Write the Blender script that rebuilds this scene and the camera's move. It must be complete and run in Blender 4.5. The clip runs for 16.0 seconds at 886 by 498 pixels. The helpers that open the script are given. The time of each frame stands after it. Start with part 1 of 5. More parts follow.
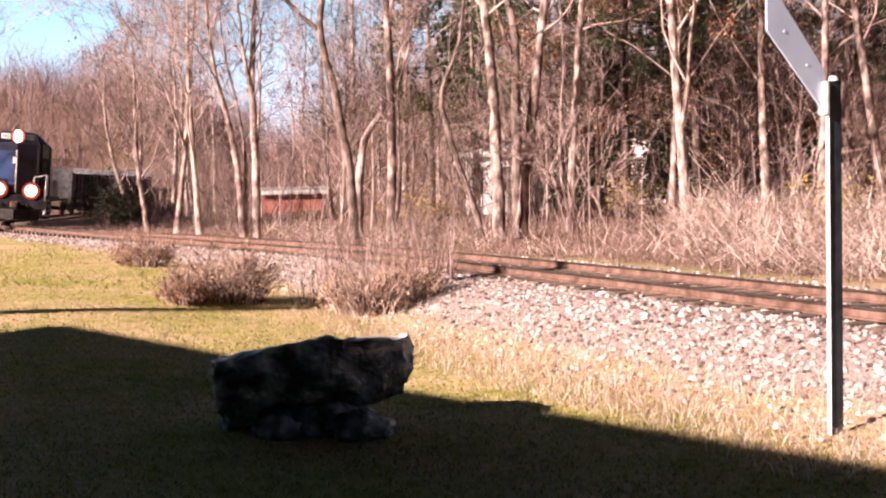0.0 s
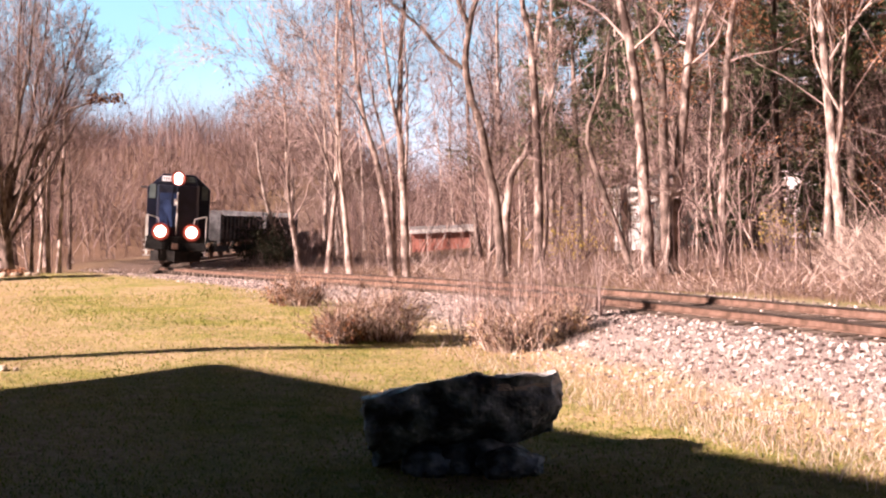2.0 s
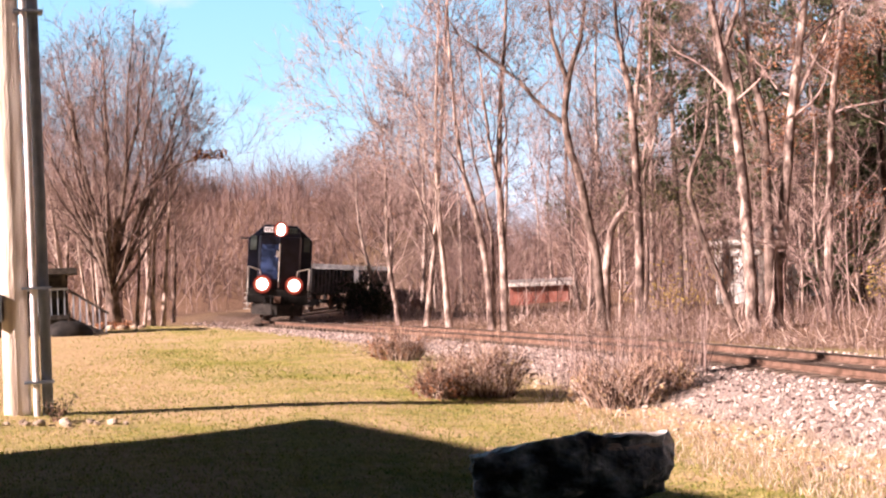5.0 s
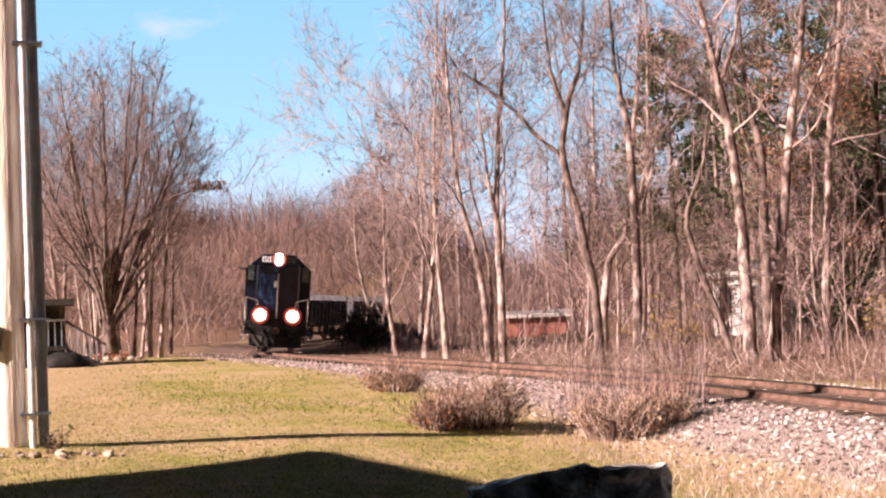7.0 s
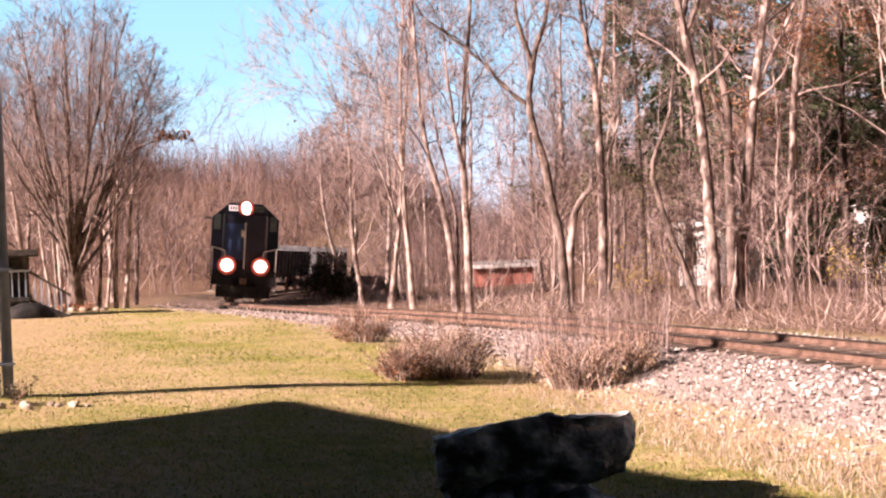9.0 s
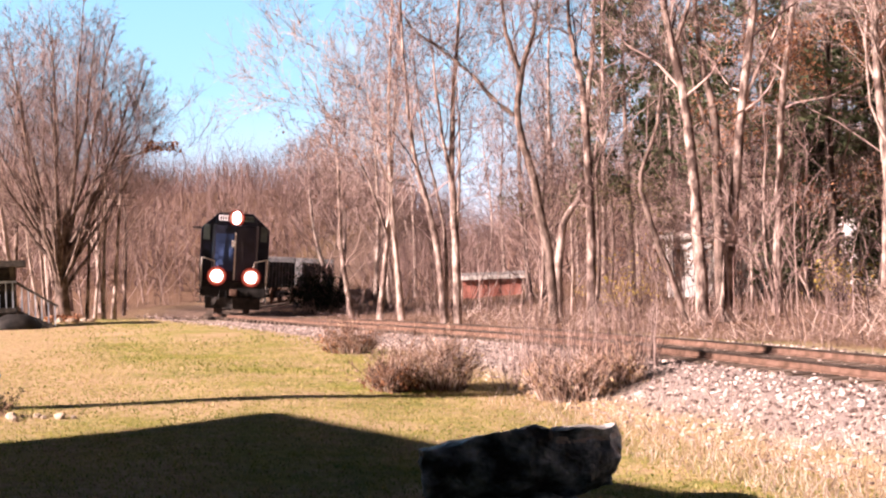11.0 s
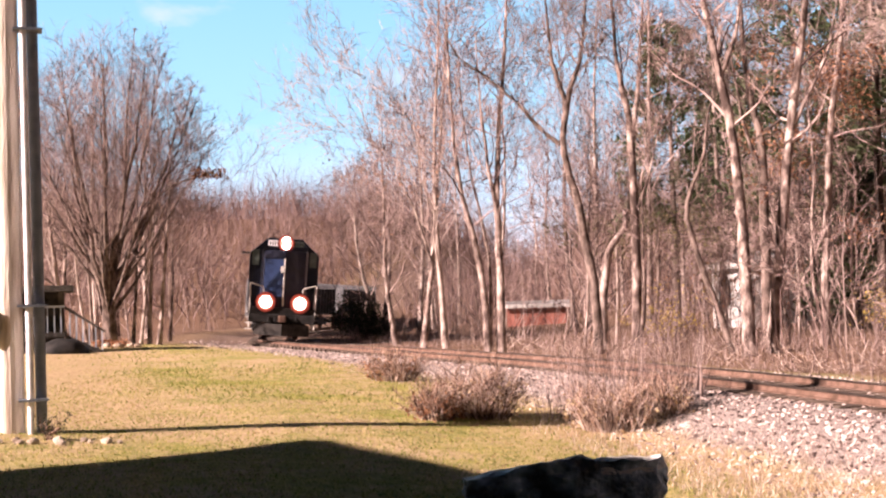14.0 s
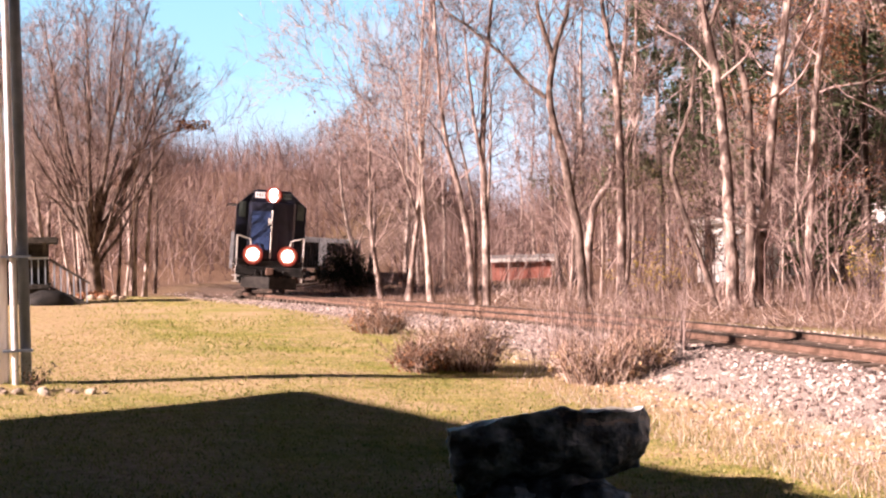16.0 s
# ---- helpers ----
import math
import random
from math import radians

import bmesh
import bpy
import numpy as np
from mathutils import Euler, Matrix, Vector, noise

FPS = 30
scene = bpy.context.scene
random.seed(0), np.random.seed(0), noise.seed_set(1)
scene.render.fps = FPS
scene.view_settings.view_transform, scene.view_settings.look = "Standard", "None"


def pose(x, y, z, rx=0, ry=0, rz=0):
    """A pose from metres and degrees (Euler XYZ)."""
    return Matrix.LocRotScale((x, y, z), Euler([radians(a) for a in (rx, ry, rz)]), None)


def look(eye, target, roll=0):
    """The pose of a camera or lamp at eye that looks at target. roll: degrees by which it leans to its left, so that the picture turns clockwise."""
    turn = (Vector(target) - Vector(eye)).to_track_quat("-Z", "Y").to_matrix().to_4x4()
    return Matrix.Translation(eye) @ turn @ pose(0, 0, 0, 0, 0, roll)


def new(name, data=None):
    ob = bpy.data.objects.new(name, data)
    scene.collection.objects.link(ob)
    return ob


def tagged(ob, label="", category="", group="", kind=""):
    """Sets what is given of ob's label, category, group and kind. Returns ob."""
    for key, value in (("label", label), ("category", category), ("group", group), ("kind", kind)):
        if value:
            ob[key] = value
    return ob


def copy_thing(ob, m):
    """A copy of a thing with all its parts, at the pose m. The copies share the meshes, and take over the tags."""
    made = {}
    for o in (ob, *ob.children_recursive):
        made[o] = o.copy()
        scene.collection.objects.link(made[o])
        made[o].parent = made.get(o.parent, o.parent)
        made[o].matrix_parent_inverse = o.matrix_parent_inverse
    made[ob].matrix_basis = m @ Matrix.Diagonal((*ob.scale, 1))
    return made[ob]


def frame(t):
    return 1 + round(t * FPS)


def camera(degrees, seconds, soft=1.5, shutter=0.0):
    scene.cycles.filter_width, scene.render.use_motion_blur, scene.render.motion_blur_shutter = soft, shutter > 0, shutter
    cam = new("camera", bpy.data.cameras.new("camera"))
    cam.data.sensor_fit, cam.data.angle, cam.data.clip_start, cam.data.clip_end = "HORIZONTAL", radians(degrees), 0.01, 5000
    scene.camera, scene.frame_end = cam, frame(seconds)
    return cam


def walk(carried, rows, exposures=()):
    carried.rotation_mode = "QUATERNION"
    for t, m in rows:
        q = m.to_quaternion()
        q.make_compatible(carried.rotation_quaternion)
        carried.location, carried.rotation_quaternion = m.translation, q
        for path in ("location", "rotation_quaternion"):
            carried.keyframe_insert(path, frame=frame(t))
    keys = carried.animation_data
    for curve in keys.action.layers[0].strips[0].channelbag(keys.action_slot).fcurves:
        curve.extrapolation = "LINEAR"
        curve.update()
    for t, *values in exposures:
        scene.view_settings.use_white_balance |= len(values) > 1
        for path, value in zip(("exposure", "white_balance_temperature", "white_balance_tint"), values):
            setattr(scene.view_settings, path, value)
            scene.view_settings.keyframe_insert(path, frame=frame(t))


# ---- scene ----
cam = camera(38.0, 16.0, soft=2.2)
walk(cam, [
    (0.0, pose(0.028, 0.006, 2.160, 87.13, 1.32, 0.01)),
    (0.5, pose(0.010, 0.004, 2.159, 87.61, 1.54, 2.90)),
    (1.0, pose(0.027, 0.002, 2.159, 87.60, 1.91, 2.77)),
    (1.5, pose(0.025, 0.000, 2.166, 88.35, 1.98, 4.27)),
    (2.0, pose(0.036, -0.002, 2.153, 89.00, 2.24, 6.56)),
    (2.5, pose(0.028, -0.004, 2.154, 88.25, 1.79, 6.13)),
    (3.0, pose(0.019, -0.002, 2.160, 88.50, 1.84, 5.63)),
    (3.5, pose(0.002, -0.002, 2.183, 88.70, 1.94, 6.23)),
    (4.0, pose(-0.016, -0.005, 2.193, 88.87, 2.49, 8.05)),
    (4.5, pose(-0.060, -0.007, 2.201, 91.03, 2.28, 10.71)),
    (4.7, pose(-0.070, -0.001, 2.197, 91.29, 2.29, 10.83)),
    (6.8, pose(-0.062, -0.003, 2.200, 93.11, 2.18, 10.99)),
    (7.0, pose(-0.063, -0.003, 2.200, 92.90, 2.23, 10.76)),
    (7.5, pose(-0.054, -0.001, 2.196, 92.31, 2.49, 10.17)),
    (8.0, pose(-0.051, 0.005, 2.193, 91.37, 2.44, 10.07)),
    (8.5, pose(-0.045, 0.002, 2.193, 90.97, 2.32, 9.59)),
    (9.0, pose(-0.049, 0.006, 2.196, 90.64, 2.27, 9.29)),
    (9.5, pose(-0.046, 0.008, 2.193, 90.58, 2.23, 9.07)),
    (10.0, pose(-0.037, 0.002, 2.199, 90.77, 2.24, 8.96)),
    (10.2, pose(-0.035, 0.005, 2.199, 91.06, 2.30, 8.93)),
    (12.5, pose(-0.019, -0.000, 2.215, 91.16, 1.94, 8.50)),
    (13.0, pose(-0.024, -0.000, 2.212, 91.45, 1.88, 8.79)),
    (13.5, pose(-0.032, -0.003, 2.212, 91.94, 1.84, 9.75)),
    (14.0, pose(-0.043, -0.002, 2.208, 92.43, 1.74, 10.75)),
    (14.5, pose(-0.055, 0.002, 2.200, 91.58, 1.81, 11.13)),
    (15.0, pose(-0.047, 0.001, 2.188, 90.67, 1.83, 10.99)),
    (15.5, pose(-0.043, 0.000, 2.190, 90.21, 1.73, 10.03)),
    (16.0, pose(-0.035, -0.001, 2.190, 90.36, 1.48, 10.10)),
], exposures=[(0.0, 1.04, 6700, 34), (4.5, 1.04, 6700, 34), (7.0, 0.79, 6700, 34), (8.0, 0.93, 6700, 34), (9.0, 1.01, 6700, 34), (12.5, 1.01, 6700, 34), (13.7, 0.92, 6700, 34), (15.0, 1.01, 6700, 34), (16.0, 1.01, 6700, 34)])

# ---- sky, sun ----
SUN_HEADING, SUN_UP = 124.0, 27.0          # degrees to the left of +y, degrees above the horizon
sun_dir = Vector((-math.sin(radians(SUN_HEADING)) * math.cos(radians(SUN_UP)),
                  math.cos(radians(SUN_HEADING)) * math.cos(radians(SUN_UP)),
                  math.sin(radians(SUN_UP))))
world = bpy.data.worlds.new("sky")
scene.world = world
world.use_nodes = True
wn = world.node_tree.nodes
sky = wn.new("ShaderNodeTexSky")
sky.sky_type, sky.sun_disc = "NISHITA", False
sky.sun_elevation = radians(SUN_UP)
sky.sun_rotation = math.atan2(sun_dir.x, sun_dir.y)
world.node_tree.links.new(sky.outputs[0], wn["Background"].inputs[0])
wn["Background"].inputs[1].default_value = 0.005
sun = new("sun", bpy.data.lights.new("sun", "SUN"))
sun.data.energy, sun.data.angle, sun.data.color = 8.2, radians(0.7), (1.0, 0.88, 0.74)
sun.matrix_world = look((0, 0, 60), Vector((0, 0, 60)) - sun_dir)


# ---- materials ----
def material(name, stops, scale=6.0, rough=0.85, metal=0.0, bump=0.3, bump_scale=40.0, island=0.0, objvar=0.0,
             stretch=(1, 1, 1), spec=0.3, coat=0.0, lo=0.33, hi=0.68, thin=0.0):
    """Noise-driven colour between stops, fine relief, and a spread of tone by piece or by object."""
    m = bpy.data.materials.new(name)
    m.use_nodes = True
    n, l = m.node_tree.nodes, m.node_tree.links
    b = n["Principled BSDF"]
    co = n.new("ShaderNodeTexCoord")
    mp = n.new("ShaderNodeMapping")
    mp.inputs["Scale"].default_value = stretch
    l.new(co.outputs["Object"], mp.inputs[0])
    no = n.new("ShaderNodeTexNoise")
    no.inputs["Scale"].default_value, no.inputs["Detail"].default_value = scale, 6
    l.new(mp.outputs[0], no.inputs["Vector"])
    ramp = n.new("ShaderNodeValToRGB")
    ramp.color_ramp.elements[0].position, ramp.color_ramp.elements[1].position = lo, hi
    ramp.color_ramp.elements[0].color = (*stops[0], 1)
    ramp.color_ramp.elements[1].color = (*stops[-1], 1)
    for i, c in enumerate(stops[1:-1]):
        e = ramp.color_ramp.elements.new(lo + (hi - lo) * (i + 1) / (len(stops) - 1))
        e.color = (*c, 1)
    fac = no.outputs["Fac"]
    source = None
    if island:
        source, amount = n.new("ShaderNodeNewGeometry").outputs["Random Per Island"], island
    elif objvar:
        source, amount = n.new("ShaderNodeObjectInfo").outputs["Random"], objvar
    if source:
        mix = n.new("ShaderNodeMix")
        mix.inputs[0].default_value = amount
        l.new(fac, mix.inputs[2])
        l.new(source, mix.inputs[3])
        fac = mix.outputs[0]
    l.new(fac, ramp.inputs[0])
    l.new(ramp.outputs[0], b.inputs["Base Color"])
    b.inputs["Roughness"].default_value, b.inputs["Metallic"].default_value = rough, metal
    b.inputs["Specular IOR Level"].default_value = spec
    b.inputs["Coat Weight"].default_value = coat
    if bump:
        fine = n.new("ShaderNodeTexNoise")
        fine.inputs["Scale"].default_value, fine.inputs["Detail"].default_value = bump_scale, 5
        l.new(mp.outputs[0], fine.inputs["Vector"])
        bp = n.new("ShaderNodeBump")
        bp.inputs["Strength"].default_value, bp.inputs["Distance"].default_value = bump, 0.03
        l.new(fine.outputs["Fac"], bp.inputs["Height"])
        l.new(bp.outputs[0], b.inputs["Normal"])
    if thin:
        through_leaf, both = n.new("ShaderNodeBsdfTranslucent"), n.new("ShaderNodeMixShader")
        l.new(ramp.outputs[0], through_leaf.inputs["Color"])
        both.inputs[0].default_value = thin
        l.new(b.outputs[0], both.inputs[1])
        l.new(through_leaf.outputs[0], both.inputs[2])
        l.new(both.outputs[0], n["Material Output"].inputs[0])
    return m


def glowing(name, colour, strength, base=(0.8, 0.8, 0.8)):
    m = bpy.data.materials.new(name)
    m.use_nodes = True
    b = m.node_tree.nodes["Principled BSDF"]
    b.inputs["Base Color"].default_value = (*base, 1)
    b.inputs["Emission Color"].default_value, b.inputs["Emission Strength"].default_value = (*colour, 1), strength
    return m


def ground_material():
    """Lawn, leaf litter, ballast and straw, laid by the zones of the sheet."""
    m = bpy.data.materials.new("ground")
    m.use_nodes = True
    n, l = m.node_tree.nodes, m.node_tree.links
    b = n["Principled BSDF"]
    co = n.new("ShaderNodeTexCoord")
    zone = n.new("ShaderNodeVertexColor")
    zone.layer_name = "zone"
    sep = n.new("ShaderNodeSeparateColor")
    l.new(zone.outputs[0], sep.inputs[0])

    def blotch(scale, stops, lo=0.35, hi=0.65):
        no = n.new("ShaderNodeTexNoise")
        no.inputs["Scale"].default_value, no.inputs["Detail"].default_value = scale, 8
        no.inputs["Roughness"].default_value = 0.65
        l.new(co.outputs["Object"], no.inputs["Vector"])
        r = n.new("ShaderNodeValToRGB")
        r.color_ramp.elements[0].position, r.color_ramp.elements[1].position = lo, hi
        r.color_ramp.elements[0].color, r.color_ramp.elements[1].color = (*stops[0], 1), (*stops[1], 1)
        l.new(no.outputs["Fac"], r.inputs[0])
        return r.outputs[0], no.outputs["Fac"]

    def mix(f, a, c):
        x = n.new("ShaderNodeMix")
        x.data_type = "RGBA"
        if isinstance(f, float):
            x.inputs[0].default_value = f
        else:
            l.new(f, x.inputs[0])
        l.new(a, x.inputs[6])
        l.new(c, x.inputs[7])
        return x.outputs[2]

    green, _ = blotch(3.5, ((0.16, 0.185, 0.035), (0.37, 0.325, 0.09)))
    tan, _ = blotch(9.0, ((0.34, 0.235, 0.13), (0.58, 0.43, 0.27)))
    worn, f = blotch(0.33, ((0, 0, 0), (1, 1, 1)), 0.40, 0.60)
    lawn = mix(worn, green, tan)
    lush, _ = blotch(2.2, ((0.10, 0.16, 0.025), (0.24, 0.27, 0.05)))
    tuft, _ = blotch(0.9, ((0, 0, 0), (0.5, 0.5, 0.5)), 0.55, 0.68)
    lawn = mix(tuft, lawn, lush)
    bare, _ = blotch(1.6, ((0, 0, 0), (0.8, 0.8, 0.8)), 0.52, 0.64)
    lawn = mix(bare, lawn, tan)
    litter, _ = blotch(5.0, ((0.10, 0.055, 0.035), (0.30, 0.19, 0.13)))
    stone, _ = blotch(30.0, ((0.10, 0.075, 0.07), (0.5, 0.42, 0.38)))
    straw, _ = blotch(7.0, ((0.26, 0.17, 0.08), (0.55, 0.42, 0.25)))
    c = mix(sep.outputs[0], lawn, litter)
    c = mix(sep.outputs[1], c, stone)
    c = mix(sep.outputs[2], c, straw)
    l.new(c, b.inputs["Base Color"])
    b.inputs["Roughness"].default_value = 0.95
    b.inputs["Specular IOR Level"].default_value = 0.15
    fine = n.new("ShaderNodeTexNoise")
    fine.inputs["Scale"].default_value, fine.inputs["Detail"].default_value = 18, 8
    l.new(co.outputs["Object"], fine.inputs["Vector"])
    bp = n.new("ShaderNodeBump")
    bp.inputs["Strength"].default_value, bp.inputs["Distance"].default_value = 0.8, 0.05
    l.new(fine.outputs["Fac"], bp.inputs["Height"])
    l.new(bp.outputs[0], b.inputs["Normal"])
    return m


def sky_material():
    """Pale at the horizon, clear blue above, a few thin clouds."""
    m = bpy.data.materials.new("sky backdrop")
    m.use_nodes = True
    n, l = m.node_tree.nodes, m.node_tree.links
    n.remove(n["Principled BSDF"])
    em = n.new("ShaderNodeEmission")
    co = n.new("ShaderNodeTexCoord")
    sep = n.new("ShaderNodeSeparateXYZ")
    l.new(co.outputs["Object"], sep.inputs[0])
    up = n.new("ShaderNodeMath")
    up.operation, up.inputs[1].default_value = "DIVIDE", 700.0
    l.new(sep.outputs["Z"], up.inputs[0])
    ramp = n.new("ShaderNodeValToRGB")
    ramp.color_ramp.elements[0].position, ramp.color_ramp.elements[1].position = 0.06, 0.75
    ramp.color_ramp.elements[0].color = (0.60, 0.72, 0.78, 1)
    ramp.color_ramp.elements[1].color = (0.12, 0.40, 0.62, 1)
    e = ramp.color_ramp.elements.new(0.30)
    e.color = (0.26, 0.56, 0.70, 1)
    l.new(up.outputs[0], ramp.inputs[0])
    mp = n.new("ShaderNodeMapping")
    mp.inputs["Scale"].default_value = (1, 1, 2.6)
    l.new(co.outputs["Object"], mp.inputs[0])
    no = n.new("ShaderNodeTexNoise")
    no.inputs["Scale"].default_value, no.inputs["Detail"].default_value = 0.006, 7
    l.new(mp.outputs[0], no.inputs["Vector"])
    cl = n.new("ShaderNodeValToRGB")
    cl.color_ramp.elements[0].position, cl.color_ramp.elements[1].position = 0.62, 0.86
    l.new(no.outputs["Fac"], cl.inputs[0])
    mix = n.new("ShaderNodeMix")
    mix.data_type = "RGBA"
    l.new(cl.outputs[0], mix.inputs[0])
    l.new(ramp.outputs[0], mix.inputs[6])
    mix.inputs[7].default_value = (0.6, 0.64, 0.66, 1)
    em.inputs[1].default_value = 0.9
    l.new(mix.outputs[2], em.inputs[0])
    l.new(em.outputs[0], n["Material Output"].inputs[0])
    return m


SKY = sky_material()
GROUND = ground_material()
GRASS = material("grass", ((0.12, 0.16, 0.025), (0.29, 0.29, 0.06), (0.54, 0.43, 0.2)), 0.55, 0.8, bump=0, island=0.45, thin=0.4)
STRAW = material("straw", ((0.32, 0.23, 0.175), (0.52, 0.41, 0.335), (0.76, 0.65, 0.56)), 1.5, 0.8, bump=0, island=0.75, thin=0.4)
PALEDRY = material("weathered twig", ((0.13, 0.08, 0.065), (0.36, 0.26, 0.215), (0.66, 0.54, 0.47)), 1.2, 0.9, bump=0, island=0.7)
LEAFLITTER = material("fallen leaf", ((0.22, 0.12, 0.06), (0.42, 0.28, 0.15), (0.6, 0.46, 0.28)), 1.5, 0.8, bump=0, island=0.8, thin=0.4)
BALLAST = material("ballast", ((0.11, 0.078, 0.07), (0.36, 0.275, 0.25), (0.64, 0.53, 0.485)), 9, 0.9, bump=0.4, island=0.7)
TWIG = material("twig", ((0.06, 0.037, 0.034), (0.22, 0.147, 0.132), (0.47, 0.36, 0.325)), 0.3, 0.9, bump=0, island=0.55)
DRY = material("dry stalk", ((0.045, 0.022, 0.014), (0.19, 0.105, 0.075), (0.46, 0.32, 0.245)), 3.0, 0.9, bump=0, island=0.7)
BARK = material("bark", ((0.07, 0.047, 0.04), (0.26, 0.195, 0.17), (0.50, 0.405, 0.36)), 5, 0.95, bump=1.2, bump_scale=26, objvar=0.15, stretch=(1, 1, 0.45), lo=0.38, hi=0.60)
DARKBARK = material("dark bark", ((0.025, 0.018, 0.016), (0.10, 0.072, 0.06), (0.24, 0.18, 0.155)), 5, 0.95, bump=1.2, bump_scale=26, objvar=0.2, stretch=(1, 1, 0.45), lo=0.38, hi=0.62)
FAR = material("far twigs", ((0.10, 0.062, 0.056), (0.19, 0.124, 0.112), (0.30, 0.21, 0.19)), 0.08, 0.95, bump=0, island=0.5)
OAKLEAF = material("dry oak leaf", ((0.16, 0.065, 0.035), (0.33, 0.15, 0.08), (0.52, 0.28, 0.16)), 2, 0.8, bump=0, island=0.8, thin=0.4)
OLIVE = material("olive leaf", ((0.08, 0.075, 0.03), (0.17, 0.15, 0.07), (0.28, 0.24, 0.13)), 2, 0.8, bump=0, island=0.7, thin=0.4)
YELLOW = material("yellow leaf", ((0.3, 0.2, 0.03), (0.5, 0.36, 0.06), (0.62, 0.48, 0.12)), 2, 0.8, bump=0, island=0.7, thin=0.4)
NEEDLE = material("pine needles", ((0.04, 0.055, 0.026), (0.085, 0.115, 0.055), (0.16, 0.19, 0.10)), 2, 0.8, bump=0, island=0.6, thin=0.4)
# Blue tones put the sky's sheen on the shaded faces into the stone.
ROCK = material("boulder", ((0.015, 0.021, 0.029), (0.15, 0.20, 0.25), (0.50, 0.59, 0.68)), 4.0, 0.42, bump=2.4, bump_scale=12, lo=0.40, hi=0.66, spec=0.5)
# Paler stone that paints the sunlight on the boulder's corner.
SUNLITSTONE = material("sunlit stone corner", ((0.36, 0.34, 0.32), (0.62, 0.6, 0.58)), 7, 0.85, bump=0.8, bump_scale=18)
DARKCAR = material("weathered dark car side", ((0.03, 0.028, 0.027), (0.09, 0.085, 0.08)), 3, 0.8, bump=0.3)
RUST = material("rusty steel", ((0.08, 0.045, 0.03), (0.15, 0.088, 0.064), (0.21, 0.13, 0.10)), 5, 0.85, 0.1, bump=0.3)
RAILTOP = material("rail head", ((0.035, 0.026, 0.022), (0.09, 0.07, 0.06)), 6, 0.5, 0.5, bump=0.1)
TIE = material("creosoted tie", ((0.06, 0.045, 0.035), (0.2, 0.15, 0.12)), 6, 0.95, bump=0.8, objvar=0.3, stretch=(1, 0.2, 1))
NAVY = material("navy paint", ((0.008, 0.01, 0.022), (0.016, 0.02, 0.045)), 2, 0.42, bump=0.1, coat=0.3)
BLUE = material("nose blue", ((0.02, 0.04, 0.11), (0.035, 0.065, 0.16)), 2, 0.35, bump=0.05, coat=0.4)
BLACK = material("grimy black", ((0.006, 0.006, 0.006), (0.03, 0.027, 0.025)), 3, 0.75, bump=0.4)
WHITEPAINT = material("worn white paint", ((0.5, 0.48, 0.45), (0.8, 0.78, 0.75)), 8, 0.6, bump=0.1)
CARGREY = material("weathered grey car end", ((0.10, 0.10, 0.105), (0.24, 0.24, 0.25)), 3, 0.8, bump=0.3)
PLOWGREY = material("scuffed plow steel", ((0.012, 0.011, 0.01), (0.05, 0.042, 0.037)), 4, 0.7, 0.1, bump=0.4)
GLASS = material("cab glass", ((0.10, 0.13, 0.13), (0.2, 0.25, 0.24)), 2, 0.08, bump=0, spec=0.8)
LAMP = glowing("lamp lens", (1.0, 0.93, 0.86), 12)
# Two dimmer glows that paint the red glare halo round each lens.
LAMPHALO = glowing("lamp halo ring", (1.0, 0.12, 0.06), 0.14, (0.12, 0.02, 0.01))
LAMPGLARE = glowing("lamp glare disc", (1.0, 0.42, 0.3), 0.6, (0.3, 0.1, 0.05))
BOARD = glowing("lit number board", (1.0, 0.86, 0.78), 0.5)
INK = material("black ink", ((0.01, 0.01, 0.01), (0.02, 0.02, 0.02)), 5, 0.6, bump=0)
POLEWOOD = material("weathered pole", ((0.34, 0.26, 0.2), (0.62, 0.54, 0.46), (0.76, 0.7, 0.63)), 6, 0.9, bump=0.8, bump_scale=30, stretch=(1, 1, 0.12))
CONDUIT = material("pale conduit", ((0.6, 0.6, 0.62), (0.82, 0.82, 0.84)), 6, 0.5, 0.1, bump=0.05)
GREYPVC = material("grey conduit", ((0.14, 0.17, 0.22), (0.24, 0.28, 0.34)), 4, 0.5, bump=0.05)
POSTGREEN = material("dark steel post", ((0.02, 0.03, 0.04), (0.05, 0.07, 0.085)), 6, 0.5, 0.4, bump=0.1)
SIGNBACK = material("bare sign back", ((0.42, 0.52, 0.66), (0.52, 0.62, 0.76)), 3, 0.4, 0.15, bump=0.05)
SIDING = material("white siding", ((0.78, 0.76, 0.73), (0.86, 0.85, 0.83)), 2, 0.7, bump=0.1)
REDWALL = material("red boards", ((0.30, 0.11, 0.085), (0.46, 0.19, 0.15)), 3, 0.85, bump=0.3)
ROOFING = material("grey shingles", ((0.2, 0.19, 0.185), (0.36, 0.34, 0.33)), 8, 0.9, bump=0.6)
PANE = material("dark window", ((0.02, 0.025, 0.03), (0.06, 0.07, 0.08)), 1, 0.1, bump=0, spec=0.7)
DECKWOOD = material("dark deck wood", ((0.03, 0.028, 0.026), (0.10, 0.09, 0.08)), 5, 0.85, bump=0.5)
PALESTONE = material("pale stone", ((0.25, 0.19, 0.14), (0.56, 0.47, 0.38)), 6, 0.9, bump=0.5, objvar=0.6)
EVERGREEN = material("dark shrub leaf", ((0.015, 0.02, 0.01), (0.05, 0.05, 0.025)), 3, 0.8, bump=0, island=0.5)


